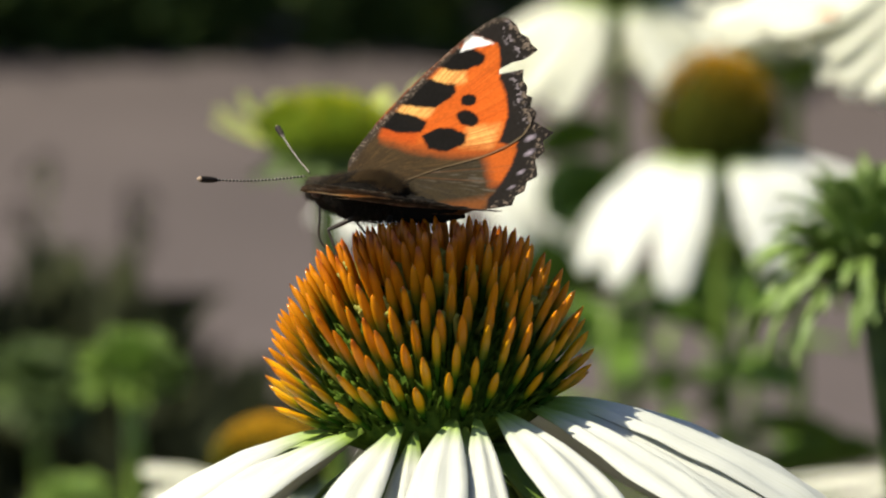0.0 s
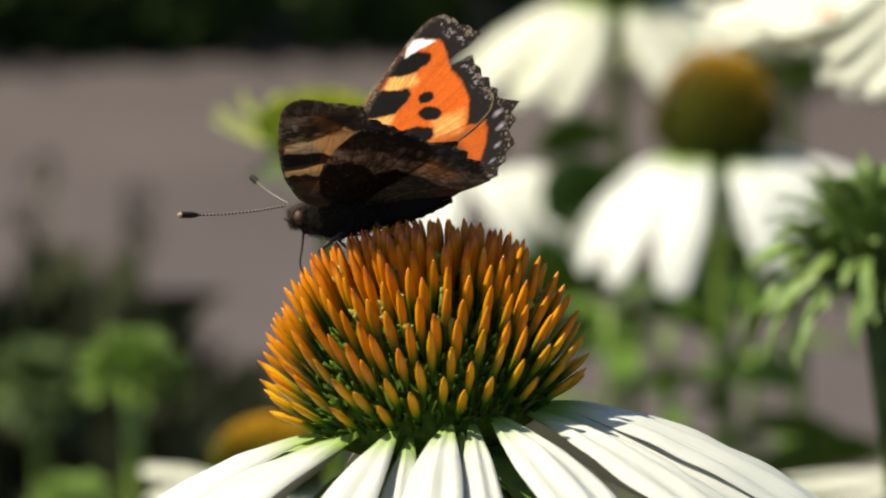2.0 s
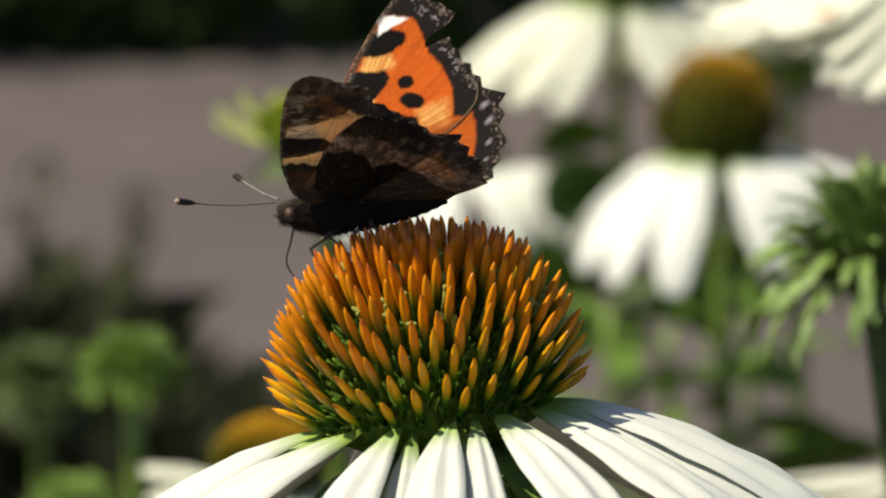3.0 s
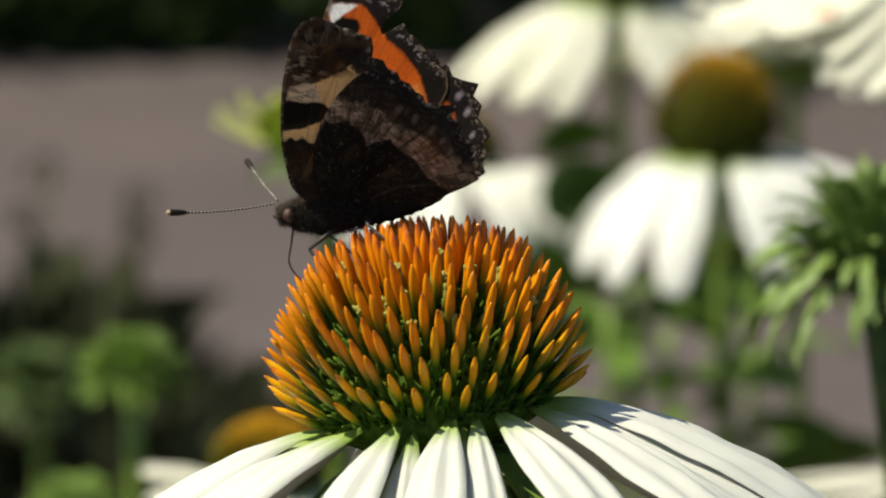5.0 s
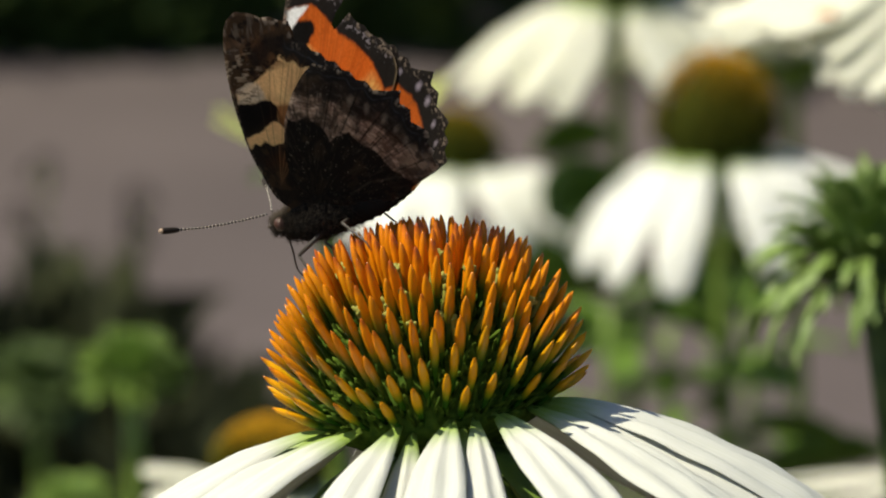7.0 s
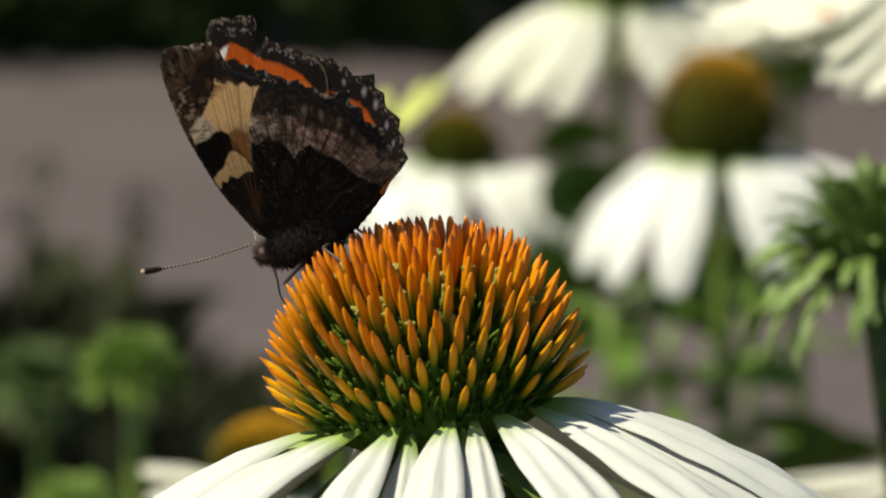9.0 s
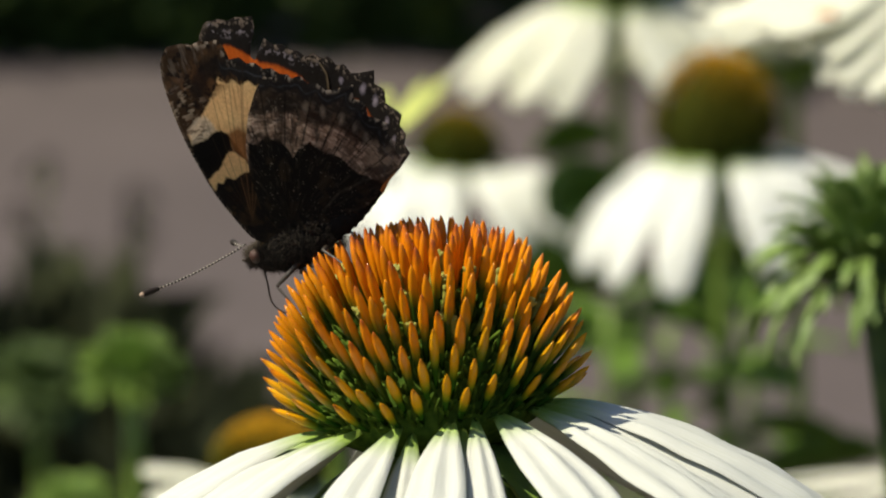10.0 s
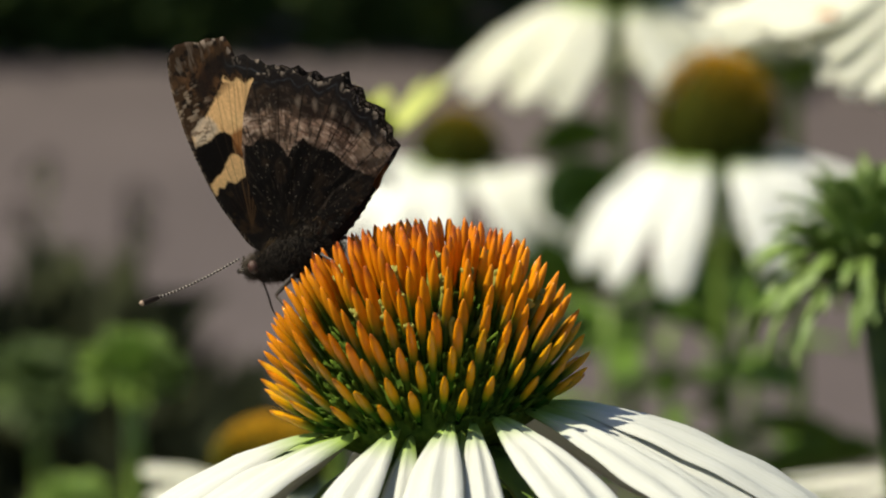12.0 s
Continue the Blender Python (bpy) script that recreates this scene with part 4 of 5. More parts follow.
def fore_upper(a, b):
    p = Painter(a, b, ORANGE, 11)
    p.patch([(5.4, 14.4), (3.9, 17.2), (1.5, 17.0), (0.6, 15.6), (2.6, 14.4)], YELLOW, 0.8, 0.95)
    p.patch([(7.4, 9.6), (6.6, 12.0), (2.6, 12.3), (2.8, 10.4), (5.0, 9.6)], YELLOW, 0.8, 0.95)
    p.patch([(-2.6, 10.2), (-6.2, 11.2), (-6.6, 8.6), (-3.0, 7.9)], YELLOW, 1.3, 0.85)
    p.streak((7.2, 3.0), 0.16, 7.0, 0.54, (0.34, 0.060, 0.007), 0.6)
    p.streak((7.2, 3.0), 0.16, 7.0, 0.60, (0.52, 0.13, 0.02), 0.4, 1.0, 7)
    p.veins((7.2, 4.0), [(2.4, 22.4), (0.0, 20.6), (-2.6, 19), (-4.4, 16.5), (-6.2, 14), (-7.4, 11.6), (-7.4, 9.4)], (0.30, 0.07, 0.015), 0.10, 0.55)
    limit = np.interp(p.wa, [-9, -5.9, -2.2, 2.4, 6.9, 7.6], [8.6, 7.4, 6.4, 5.9, 6.4, 8.0])
    p.lay((limit + 0.3 - p.wb) / 2.2 + 0.5, BROWN)
    p.patch([(7.2, 6.6), (7.6, 8.2), (3.0, 8.4), (2.6, 6.8)], (0.36, 0.055, 0.008), 0.9, 0.8)
    p.streak((7.2, 1.0), 0.22, 2.0, 0.50, (0.022, 0.014, 0.008), 0.6, np.clip((limit - b) / 2.0, 0, 1), 2)
    p.lay((limit - 3.2 - p.wb) / 3.0 + 0.3, (0.028, 0.018, 0.010), 0.7)
    p.streak((7.2, 1.0), 0.25, 1.2, 0.58, (0.10, 0.058, 0.023), 0.45, np.clip(limit - b, 0, 1), 4)
    p.patch([(5.2, 16.7), (3.6, 19.3), (1.5, 19.5), (-0.2, 19.1), (-0.4, 18.2), (1.1, 16.9), (3.2, 16.5)], BLACK)
    p.patch([(7.8, 11.2), (6.2, 14.9), (4.8, 14.9), (3.2, 14.8), (1.7, 15.0), (1.1, 14.0), (2.5, 11.7), (4.6, 11.3)], BLACK)
    p.patch([(8.2, 7.9), (7.4, 10.2), (4.8, 10.2), (2.7, 9.8), (2.6, 8.3), (5.2, 7.6)], BLACK)
    p.spot(-0.8, 13.45, 1.0, 0.80, BLACK)
    p.spot(-1.85, 11.3, 1.60, 0.92, BLACK, 12)
    p.patch([(2.4, 7.9), (1.1, 9.3), (-0.8, 9.8), (-2.6, 9.3), (-3.2, 8.2), (-1.5, 6.7), (0.7, 6.6)], BLACK)
    p.patch([(3.1, 18.9), (3.2, 21.1), (1.3, 21.1), (-0.5, 20.7), (0.9, 20.0), (1.8, 19.5)], WHITE, 0.3)
    p.patch([(-0.3, 26), (3.4, 21.3), (1.3, 21.0), (-1.0, 20.7), (-1.7, 20.0), (-3.4, 16.7), (-5.1, 14.9), (-6.7, 12.4), (-7.1, 9.2), (-14, 9), (-14, 26)], EDGE, 0.4)
    dh, _, _ = edge_distance(a, b, FORE_HIND, False)
    p.lay(1.2 - dh / 0.20, (0.20, 0.145, 0.085), 0.6)
    dm, _, _ = edge_distance(a, b, FORE_TIP + FORE_WHOLE, False)
    p.speckle(0.40, 0.54, PALE, 0.6, np.clip(1.5 - np.abs(dm - 0.5) * 1.8, 0, 1))
    p.speckle(0.42, 0.60, (0.26, 0.225, 0.25), 0.75, np.clip(1.2 - np.abs(dm - 1.5) * 1.8, 0, 1))
    de, _, _ = edge_distance(a, b, FORE_EDGE[1:], False)
    p.lay(1.4 - de / 0.55, (0.032, 0.025, 0.02), 0.92)
    p.speckle(0.22, 0.60, (0.28, 0.22, 0.17), 0.6, np.clip(1.3 - de / 0.6, 0, 1))
    return p.c


def hind_upper(a, b):
    p = Painter(a, b, BROWN, 31)
    p.streak((3, 2), 0.3, 1.5, 0.5, (0.028, 0.019, 0.012), 0.6)
    p.c *= np.array((0.80, 0.92, 1.05))
    p.patch([(-4.2, 9.0), (-6.0, 11.5), (-8.6, 10.6), (-10.9, 8.3), (-11.4, 5.0), (-11.0, 2.6), (-9.4, 2.4), (-7.6, 5.2)], (0.36, 0.074, 0.010), 1.5)
    p.patch([(-3.0, -1.2), (-9.0, 0.6), (-10.6, 1.6), (-9.6, -1.2), (-5.0, -2.4)], (0.17, 0.055, 0.014), 1.2, 0.8)
    # grey sheen along the inner wing, painted as pale streaks
    p.streak((3, 2), 0.35, 2.5, 0.58, (0.10, 0.088, 0.072), 0.5, np.clip(1.4 - np.abs(b - 2.6) / 2.0, 0, 1) * np.clip((1 - a) / 3, 0, 1), 3)
    p.veins((3.0, 2.0), [(-6, 13), (-9, 11), (-11.5, 8), (-12, 5.4), (-11.8, 3)], (0.12, 0.05, 0.02), 0.12, 0.5)
    p.patch([(-4.6, 15), (-5.8, 12.2), (-8.0, 10.3), (-10.2, 8.0), (-10.8, 5.0), (-10.4, 2.4), (-9.8, 0.6), (-10.5, -2), (-16, -2), (-16, 15)], EDGE, 0.45)
    for ca, cb, size in ((-9.6, 10.9, 0.30), (-11.6, 8.7, 0.55), (-12.2, 6.9, 0.5), (-12.3, 4.4, 0.32), (-12.0, 2.4, 0.26)):
        p.spot(ca, cb, size, size * 0.6, BLUISH, -40, 0.4)
    dm, _, _ = edge_distance(a, b, HIND_OUTLINE[6:26], False)
    p.speckle(0.32, 0.58, PALE, 0.7, np.clip(1.2 - np.abs(dm - 0.45) * 2.0, 0, 1))
    return p.c


def fore_under(a, b):
    root = (7.2, 2.0)
    p = Painter(a, b, DUSK, 51)
    p.streak(root, 0.35, 2.0, 0.58, (0.022, 0.016, 0.012), 0.8)
    p.speckle(1.2, 0.58, (0.045, 0.026, 0.014), 0.5)
    # the tan field, whiter towards the front edge, with a rusty smudge by the dark patch
    p.patch([(4.9, 15.6), (1.8, 16.0), (-0.6, 16.8), (-3.1, 17.9), (-3.5, 16.9), (-4.3, 16.8), (-4.6, 15.7), (-5.6, 15.6), (-6.0, 14.5), (-7.4, 13.8), (-6.2, 10.8), (-2.4, 9.8), (1.6, 8.4), (1.2, 11.0),
             (0.9, 12.7), (1.6, 13.8), (3.5, 13.9), (5.4, 14.4)], TAN, 0.22)
    field = np.clip((b - 9) / 2, 0, 1) * np.clip((17 - b) / 1, 0, 1) * np.clip((4 - a) / 2, 0, 1)
    p.streak(root, 0.16, 6.0, 0.56, (0.30, 0.165, 0.065), 0.55, field)
    p.veins((7.2, 4.0), [(-3.4, 17.4), (-5.0, 16.0), (-6.4, 14.6), (-7.6, 13.0)], (0.16, 0.085, 0.035), 0.10, 0.7)
    p.patch([(0.9, 12.7), (-0.5, 12.6), (-1.3, 11.2), (0.2, 9.6), (1.6, 8.6), (1.7, 10.8)], (0.22, 0.088, 0.026), 0.5, 0.9)
    p.patch([(5.4, 14.4), (4.4, 16.2), (2.6, 16.4), (1.4, 15.7), (1.7, 13.9), (3.5, 13.9)], (0.55, 0.45, 0.33), 0.4, 0.9)
    p.streak(root, 0.7, 0.28, 0.47, (0.12, 0.085, 0.06), 0.85, np.clip(1.7 - np.hypot(a - 3.6, b - 15.2) / 1.3, 0, 1), 3)
    p.patch([(7.2, 10.6), (5.3, 10.5), (3.4, 11.1), (2.2, 11.2), (1.7, 9.6), (2.2, 8.1), (3.4, 8.6), (4.7, 8.7), (5.2, 9.5), (6.1, 9.2), (6.6, 9.7), (7.6, 9.2)], TAN, 0.22)
    p.patch([(7.3, 11.0), (5.9, 10.6), (4.6, 10.6), (3.4, 11.2), (2.0, 11.5), (0.9, 12.6), (1.3, 13.6), (2.6, 13.9), (3.6, 13.7), (5.2, 14.5), (6.4, 13.6)], BLACK, 0.2)
    # mottled brown tip with pale flecks along the front edge
    p.patch([(6.0, 15.4), (4.4, 16.0), (1.6, 16.4), (-0.8, 17.0), (-3.2, 18.0), (-4.6, 17.2), (-8, 18.0), (-8, 26), (4, 26)], (0.036, 0.021, 0.012), 0.4)
    tip = np.clip((b - 16.3) / 0.8, 0, 1)
    p.speckle(1.0, 0.48, (0.090, 0.046, 0.021), 0.7, tip * np.clip((22.0 - b) / 1.5, 0, 1))
    p.patch([(0.8, 17.2), (-2.2, 18.4), (-4.6, 18.2), (-4.8, 19.6), (-2.4, 20.4), (0.6, 19.4)], (0.012, 0.009, 0.008), 0.7, 0.85)
    p.speckle(0.7, 0.54, (0.010, 0.008, 0.007), 0.9, tip)
    p.streak(root, 0.6, 0.32, 0.56, (0.36, 0.28, 0.20), 0.65, tip * np.clip((a + 0.4) / 1.6, 0, 1) * np.clip((20.5 - b) / 1.5, 0, 1), 5)
    p.streak(root, 0.30, 1.4, 0.58, (0.17, 0.135, 0.105), 0.45, np.clip((b - 20.3) / 1.2, 0, 1), 6)
    # dark scalloped band inside the outer edge, with a chevron between each pair of veins
    dm, _, _ = edge_distance(a, b, FORE_TIP + FORE_WHOLE, False)
    ang = np.arctan2(b - root[1], root[0] - a)
    wave = np.abs(np.mod(ang * 11.0, 1.0) - 0.5) * 2
    lower = np.clip((19.5 - b) / 1.0, 0, 1)
    p.lay((2.3 - 0.9 * wave - dm) / 0.30 + 0.5, (0.013, 0.012, 0.0115), 0.97 * lower)
    p.lay(1 - np.abs(dm - 1.35 + 0.45 * wave) / 0.16, (0.075, 0.080, 0.092), 0.6 * lower * value_noise(a, b, 0.6, 8))
    p.streak(root, 0.30, 0.8, 0.54, (0.40, 0.32, 0.25), 0.7, np.clip(1.1 - dm / 0.9, 0, 1), 8)
    p.veins((7.2, 4.0), [(-2.0, 23), (-4, 21.6), (-5.6, 18.8), (-6.8, 17.4), (-7.9, 15.8), (-9, 14), (-9.6, 12)], (0.030, 0.019, 0.012), 0.11, 0.5)
    de, _, _ = edge_distance(a, b, FORE_EDGE[1:], False)
    p.streak((2, 12), 0.22, 1.2, 0.52, (0.24, 0.19, 0.14), 0.75, np.clip(1.3 - de / 0.32, 0, 1), 9)
    return p.c


def hind_under(a, b):
    root = (4.0, 1.0)
    p = Painter(a, b, UMBER, 71)
    p.patch([(3.5, 9), (1.2, 12.4), (-2.4, 13.6), (-4.1, 12.7), (-6.1, 11.2), (-7.0, 9.2), (-8.9, 7.8), (-10.0, 6.2), (-10.0, 4.4), (-11.4, 3.0), (-12.6, 1.0), (-12.0, -0.6), (-7.4, 0.6), (-5, 6)], PINKISH, 0.7, 0.92)
    band = np.clip((1.5 - a) / 2, 0, 1)
    p.streak(root, 0.9, 0.26, 0.52, (0.56, 0.42, 0.32), 0.75, band, 1)
    p.streak(root, 0.9, 0.22, 0.56, (0.060, 0.038, 0.028), 0.8, band, 12)
    p.streak(root, 0.28, 2.0, 0.56, (0.040, 0.026, 0.019), 0.7, band, 2)
    p.speckle(0.9, 0.55, (0.050, 0.032, 0.022), 0.6, band)
    # dark outer band, broken by a row of pale flecks
    p.patch([(-1.2, 14.2), (-2.6, 13.4), (-4.1, 12.5), (-6.1, 11.0), (-7.0, 8.8), (-8.9, 7.5), (-9.9, 6.0), (-9.9, 4.4), (-10.9, 3.6), (-12.4, 3.4), (-17, 2), (-17, 18), (-4, 18)], (0.017, 0.0125, 0.0105), 0.7, 0.93)
    p.speckle(0.8, 0.60, (0.075, 0.048, 0.033), 0.6, np.clip((-a - 1) / 4, 0, 1))
    for ca, cb in ((-8.0, 10.6), (-9.4, 9.2), (-10.6, 7.4), (-11.2, 5.8), (-11.4, 4.2)):
        p.spot(ca, cb, 0.34, 0.16, (0.20, 0.155, 0.12), -45, 0.6)
    p.patch([(-9.2, 2.0), (-11.4, 3.6), (-12.8, 2.4), (-12.6, 0.2), (-10.2, -0.2)], (0.30, 0.215, 0.15), 0.9, 0.7)
    p.streak(root, 0.9, 0.24, 0.54, (0.060, 0.040, 0.028), 0.8, np.clip((-a - 8) / 2, 0, 1) * np.clip((4 - b) / 1.5, 0, 1), 13)
    # the dark inner half with its toothed edge, a few pale flecks and a fold
    p.patch([(6, 5), (3.4, 8.4), (0.6, 11.2), (-0.1, 10.4), (-1.8, 10.7), (-2.8, 9.3), (-2.9, 8.1), (-2.7, 7.0), (-3.9, 7.5), (-5.6, 7.4), (-6.1, 5.8), (-7.2, 4.2),
             (-7.4, 1.8), (-8.9, -0.6), (-9.5, -3), (7, -3)], DUSK, 0.22)
    inner = np.clip((a + 8.5) / 2, 0, 1)
    p.streak(root, 0.4, 1.4, 0.60, (0.030, 0.023, 0.018), 0.8, 1.0, 6)
    p.speckle(1.4, 0.60, (0.034, 0.022, 0.014), 0.5, inner)
    p.speckle(0.24, 0.77, (0.24, 0.19, 0.14), 0.8, inner)
    p.lay(1 - edge_distance(a, b, [(-0.6, 0.4), (-4.0, 1.1), (-8.2, 0.4)], False)[0] / 0.22, (0.12, 0.095, 0.07), 0.5 * value_noise(a, b, 0.5, 14))
    p.veins(root, [(-5, 15), (-8, 14), (-10.4, 11.8), (-13.5, 9.4), (-13.4, 7), (-13.6, 4.2), (-12.6, 1.4), (-9, -0.4)], (0.008, 0.007, 0.006), 0.15, 0.85)
    dm, _, _ = edge_distance(a, b, HIND_OUTLINE[6:26], False)
    ang = np.arctan2(b - root[1], root[0] - a)
    wave = np.abs(np.mod(ang * 6.5, 1.0) - 0.5) * 2
    p.lay((1.9 - 0.8 * wave - dm) / 0.35 + 0.5, (0.012, 0.0105, 0.0105), 0.92 * np.clip((b - 1.2) / 1.5, 0, 1))
    p.lay(1 - np.abs(dm - 1.2 + 0.45 * wave) / 0.15, (0.070, 0.075, 0.088), 0.6 * value_noise(a, b, 0.6, 9))
    p.streak(root, 0.28, 0.7, 0.55, (0.42, 0.34, 0.27), 0.7, np.clip(1.0 - dm / 0.6, 0, 1), 8)
    return p.c


def wing_mesh(name, outline, side, upper, under, step, pivot, lift):
    """Two thin sheets of scales within one outline, in the plane of the body's axis and its upright. side: +1 left, -1 right."""
    line = np.array(outline)
    lo, hi = line.min(0) - 0.3, line.max(0) + 0.3
    na, nb = int((hi[0] - lo[0]) / step) + 1, int((hi[1] - lo[1]) / step) + 1
    A, B = np.meshgrid(lo[0] + step * np.arange(na), lo[1] + step * np.arange(nb), indexing='ij')
    ok = inside(A + step / 2, B + step / 2, outline)[:-1, :-1]
    ids = np.arange(na * nb).reshape(na, nb)
    quads = np.stack([ids[:-1, :-1], ids[1:, :-1], ids[1:, 1:], ids[:-1, 1:]], -1)[ok]
    used, quads = np.unique(quads, return_inverse=True)
    quads = quads.reshape(-1, 4)
    a, b = A.ravel()[used], B.ravel()[used]
    d, ea, eb = edge_distance(a, b, outline)
    near = (d < step * 0.75) | ~inside(a, b, outline)
    a, b = np.where(near, ea, a), np.where(near, eb, b)
    # a gentle camber, pleats along the veins and a little waviness
    r = np.hypot(a - 6.5, b - 1.0)
    ang = np.arctan2(b - 1.0, 6.5 - a)
    camber = 0.9 * np.sin(np.clip(r / 24, 0, 1) * math.pi) * np.clip((b - 1) / 6, 0, 1) - 0.10 * np.maximum(0, r - 14) * 0.6
    bump = camber + 0.035 * np.sin(ang * 26) * np.clip(r / 10, 0, 1) + 0.06 * (value_noise(a, b, 2.2, 5) - 0.5)
    n = len(a)
    edge_in = np.where(near, 0.002, np.clip(d / 0.35, 0, 1) * 0.05 + 0.004)
    top = np.stack([a - pivot, side * (bump * 0.6 + lift - edge_in), b], 1)
    low = np.stack([a - pivot, side * (bump * 0.6 + lift + edge_in), b], 1)
    verts = np.concatenate([top, low]) * MM
    q2 = quads[:, ::-1] + n
    faces = np.concatenate([quads, q2]) if side > 0 else np.concatenate([quads[:, ::-1], q2[:, ::-1]])
    cu, cl = upper(a, b), under(a, b)
    col = np.concatenate([np.concatenate([cu, cl]), np.ones((2 * n, 1))], 1)
    return mesh_of(name, verts.tolist(), faces.tolist(), WING, colors=col)


def build_butterfly():
    fly = thing("butterfly", "small tortoiseshell butterfly with orange black-spotted wings and dark undersides", "butterfly", Matrix())
    pivot = 6.0
    wings, feelers = {}, {}
    for side, word, torn in ((1, "left", False), (-1, "right", True)):
        broad = 0.5 if torn else 0.0
        front = [(x + broad * math.sin(math.pi * min(1.0, y / 22.0)), y + 0.4 * broad * math.sin(math.pi * min(1.0, y / 22.0))) for x, y in FORE_EDGE]
        rim = smooth_line(front, 3)[:-1] + [np.array(q) for q in front[-1:] + FORE_TIP + (FORE_TORN if torn else FORE_WHOLE)] + smooth_line(FORE_HIND, 3)
        fore = part("forewing", wing_mesh("forewing", rim, side, fore_upper, fore_under, 0.085, pivot, 0.0), fly,
                    "torn forewing, orange with black spots" if torn else "forewing with a dark underside and a tan patch")
        hind = part("hindwing", wing_mesh("hindwing", HIND_OUTLINE, side, hind_upper, hind_under, 0.085, 0.0, 0.22), fly,
                    "scalloped hindwing, brown with a dark edge")
        wings[side] = (fore, hind)

    def turned(rows, m, sides=14, name="body", mat=FUR, wob=0.06):
        v, f, al = lathe([(r * MM, h * MM) for r, h in rows], sides, wob)
        return mesh_of(name, v, f, mat, along=al), m

    forward = pose(0, 0, 0, 0, 90, 0)
    me, m = turned([(0.3, 0.4), (1.4, 2.2), (2.1, 4.4), (2.35, 6.4), (2.2, 8.2), (1.6, 9.8), (0.7, 10.8)], forward, 18)
    part("thorax", me, fly, "furry dark thorax", pose(-0.6 * MM, 0, -0.9 * MM) @ Matrix.Diagonal((1, 0.72, 1.12, 1)) @ m)
    rings = []
    for i in range(25):
        t = i / 24
        h = -7.4 + 10.4 * t
        r = 1.8 * math.sin(min(1, 0.12 + t * 0.95) * math.pi * 0.62) * (0.93 + 0.07 * math.cos(t * 8 * 2 * math.pi))
        rings.append((max(0.25, r), h))
    me, m = turned(rings, forward, 16, "abdomen")
    abdomen = part("abdomen", me, fly, "slender ringed abdomen", pose(0, 0, -1.5 * MM, 0, 1, 0) @ Matrix.Diagonal((1, 0.6, 1, 1)) @ m)
    me, m = turned([(0.2, 10.4), (0.9, 10.8), (1.25, 11.6), (1.15, 12.4), (0.7, 13.1), (0.2, 13.4)], forward, 14, "head")
    head = part("head", me, fly, "small furry head", pose(-1.4 * MM, 0, -0.5 * MM) @ m)
    for s in (1, -1):
        v, f, al = lathe([(0.72 * MM * math.sin(max(0.05, a * math.pi)), -0.80 * MM * math.cos(a * math.pi)) for a in np.linspace(0, 1, 9)], 14)
        part("eye", mesh_of("eye", v, f, EYE_MAT), head, "", m.inverted() @ pose(11.9 * MM, s * 0.85 * MM, 0.15 * MM))
        pv, pf, pal = tube([(12.4 * MM, s * 0.35 * MM, -0.6 * MM), (13.3 * MM, s * 0.45 * MM, -0.2 * MM), (14.1 * MM, s * 0.42 * MM, 0.25 * MM)], [0.30 * MM, 0.32 * MM, 0.12 * MM], 7)
        part("palp", mesh_of("palp", pv, pf, HAIR), head, "", m.inverted())
    # the uncoiled tongue reaching down to the florets
    path = smooth_line([(0, 0, 0.3 * MM), (0, 0, -2.0 * MM), (-0.1 * MM, 0, -3.8 * MM), (0.35 * MM, 0, -4.9 * MM), (1.4 * MM, 0, -5.9 * MM), (2.6 * MM, 0, -6.6 * MM)], 5)
    v, f, al = tube(path, np.linspace(0.13, 0.075, len(path)) * MM, 6)
    tongue = part("tongue", mesh_of("tongue", v, f, CHITIN), head, "thin dark curved tongue", m.inverted() @ pose(12.3 * MM, 0, -1.3 * MM))
    # antennae, each along its own x axis from the head
    for s, (tx, ty, tz) in ((1, (17.3, 12.3, 5.6)), (-1, (20.6, -8.3, 2.9))):
        foot = Vector((12.1, s * 0.5, 1.1)) * MM
        way = Vector((tx, ty, tz)) * MM - foot
        L = way.length
        path = [(L * t, 0, -0.35 * MM * math.sin(t * math.pi)) for t in np.linspace(0, 1, 40)]
        rad = [(0.10 if t < 0.79 else 0.10 + 0.26 * math.sin(min(1, (t - 0.79) / 0.11) * math.pi / 2) if t < 0.975 else 0.17) * MM for t in np.linspace(0, 1, 40)]
        v, f, al = tube(path, rad, 8)
        feelers[s] = part("antenna", mesh_of("antenna", v, f, ANTENNA, along=al), fly, "banded antenna with a dark pale-tipped club",
                          Matrix.Translation(foot) @ way.to_track_quat('X', 'Z').to_matrix().to_4x4())
    # four walking legs, bent at the knee
    for hip, knee, foot in (((5.4, 0.9, -2.6), (8.6, 2.4, -4.0), (7.0, 3.0, -8.0)), ((1.2, 1.2, -2.2), (0.2, 3.4, -2.0), (-2.6, 4.4, -4.6)),
                            ((5.4, -0.9, -2.6), (8.2, -2.0, -4.2), (5.8, -2.6, -8.0)), ((3.0, -1.2, -1.8), (0.8, -3.0, -1.8), (-0.4, -4.0, -4.8))):
        hip, knee, foot = (Vector(q) * MM for q in (hip, knee, foot))
        toe = foot + (foot - knee) * 0.35 + Vector((0.5 * MM, 0, 0))
        path = [hip, (hip + knee) / 2, knee, knee + (foot - knee) * 0.05, (knee + foot) / 2, foot, toe]
        v, f, al = tube(path, [0.30 * MM, 0.28 * MM, 0.20 * MM, 0.16 * MM, 0.13 * MM, 0.11 * MM, 0.06 * MM], 7)
        part("leg", mesh_of("leg", v, f, LEG), fly)
    # fine hair over thorax, wing roots and head
    rnd = np.random.RandomState(3)
    verts, faces = [], []
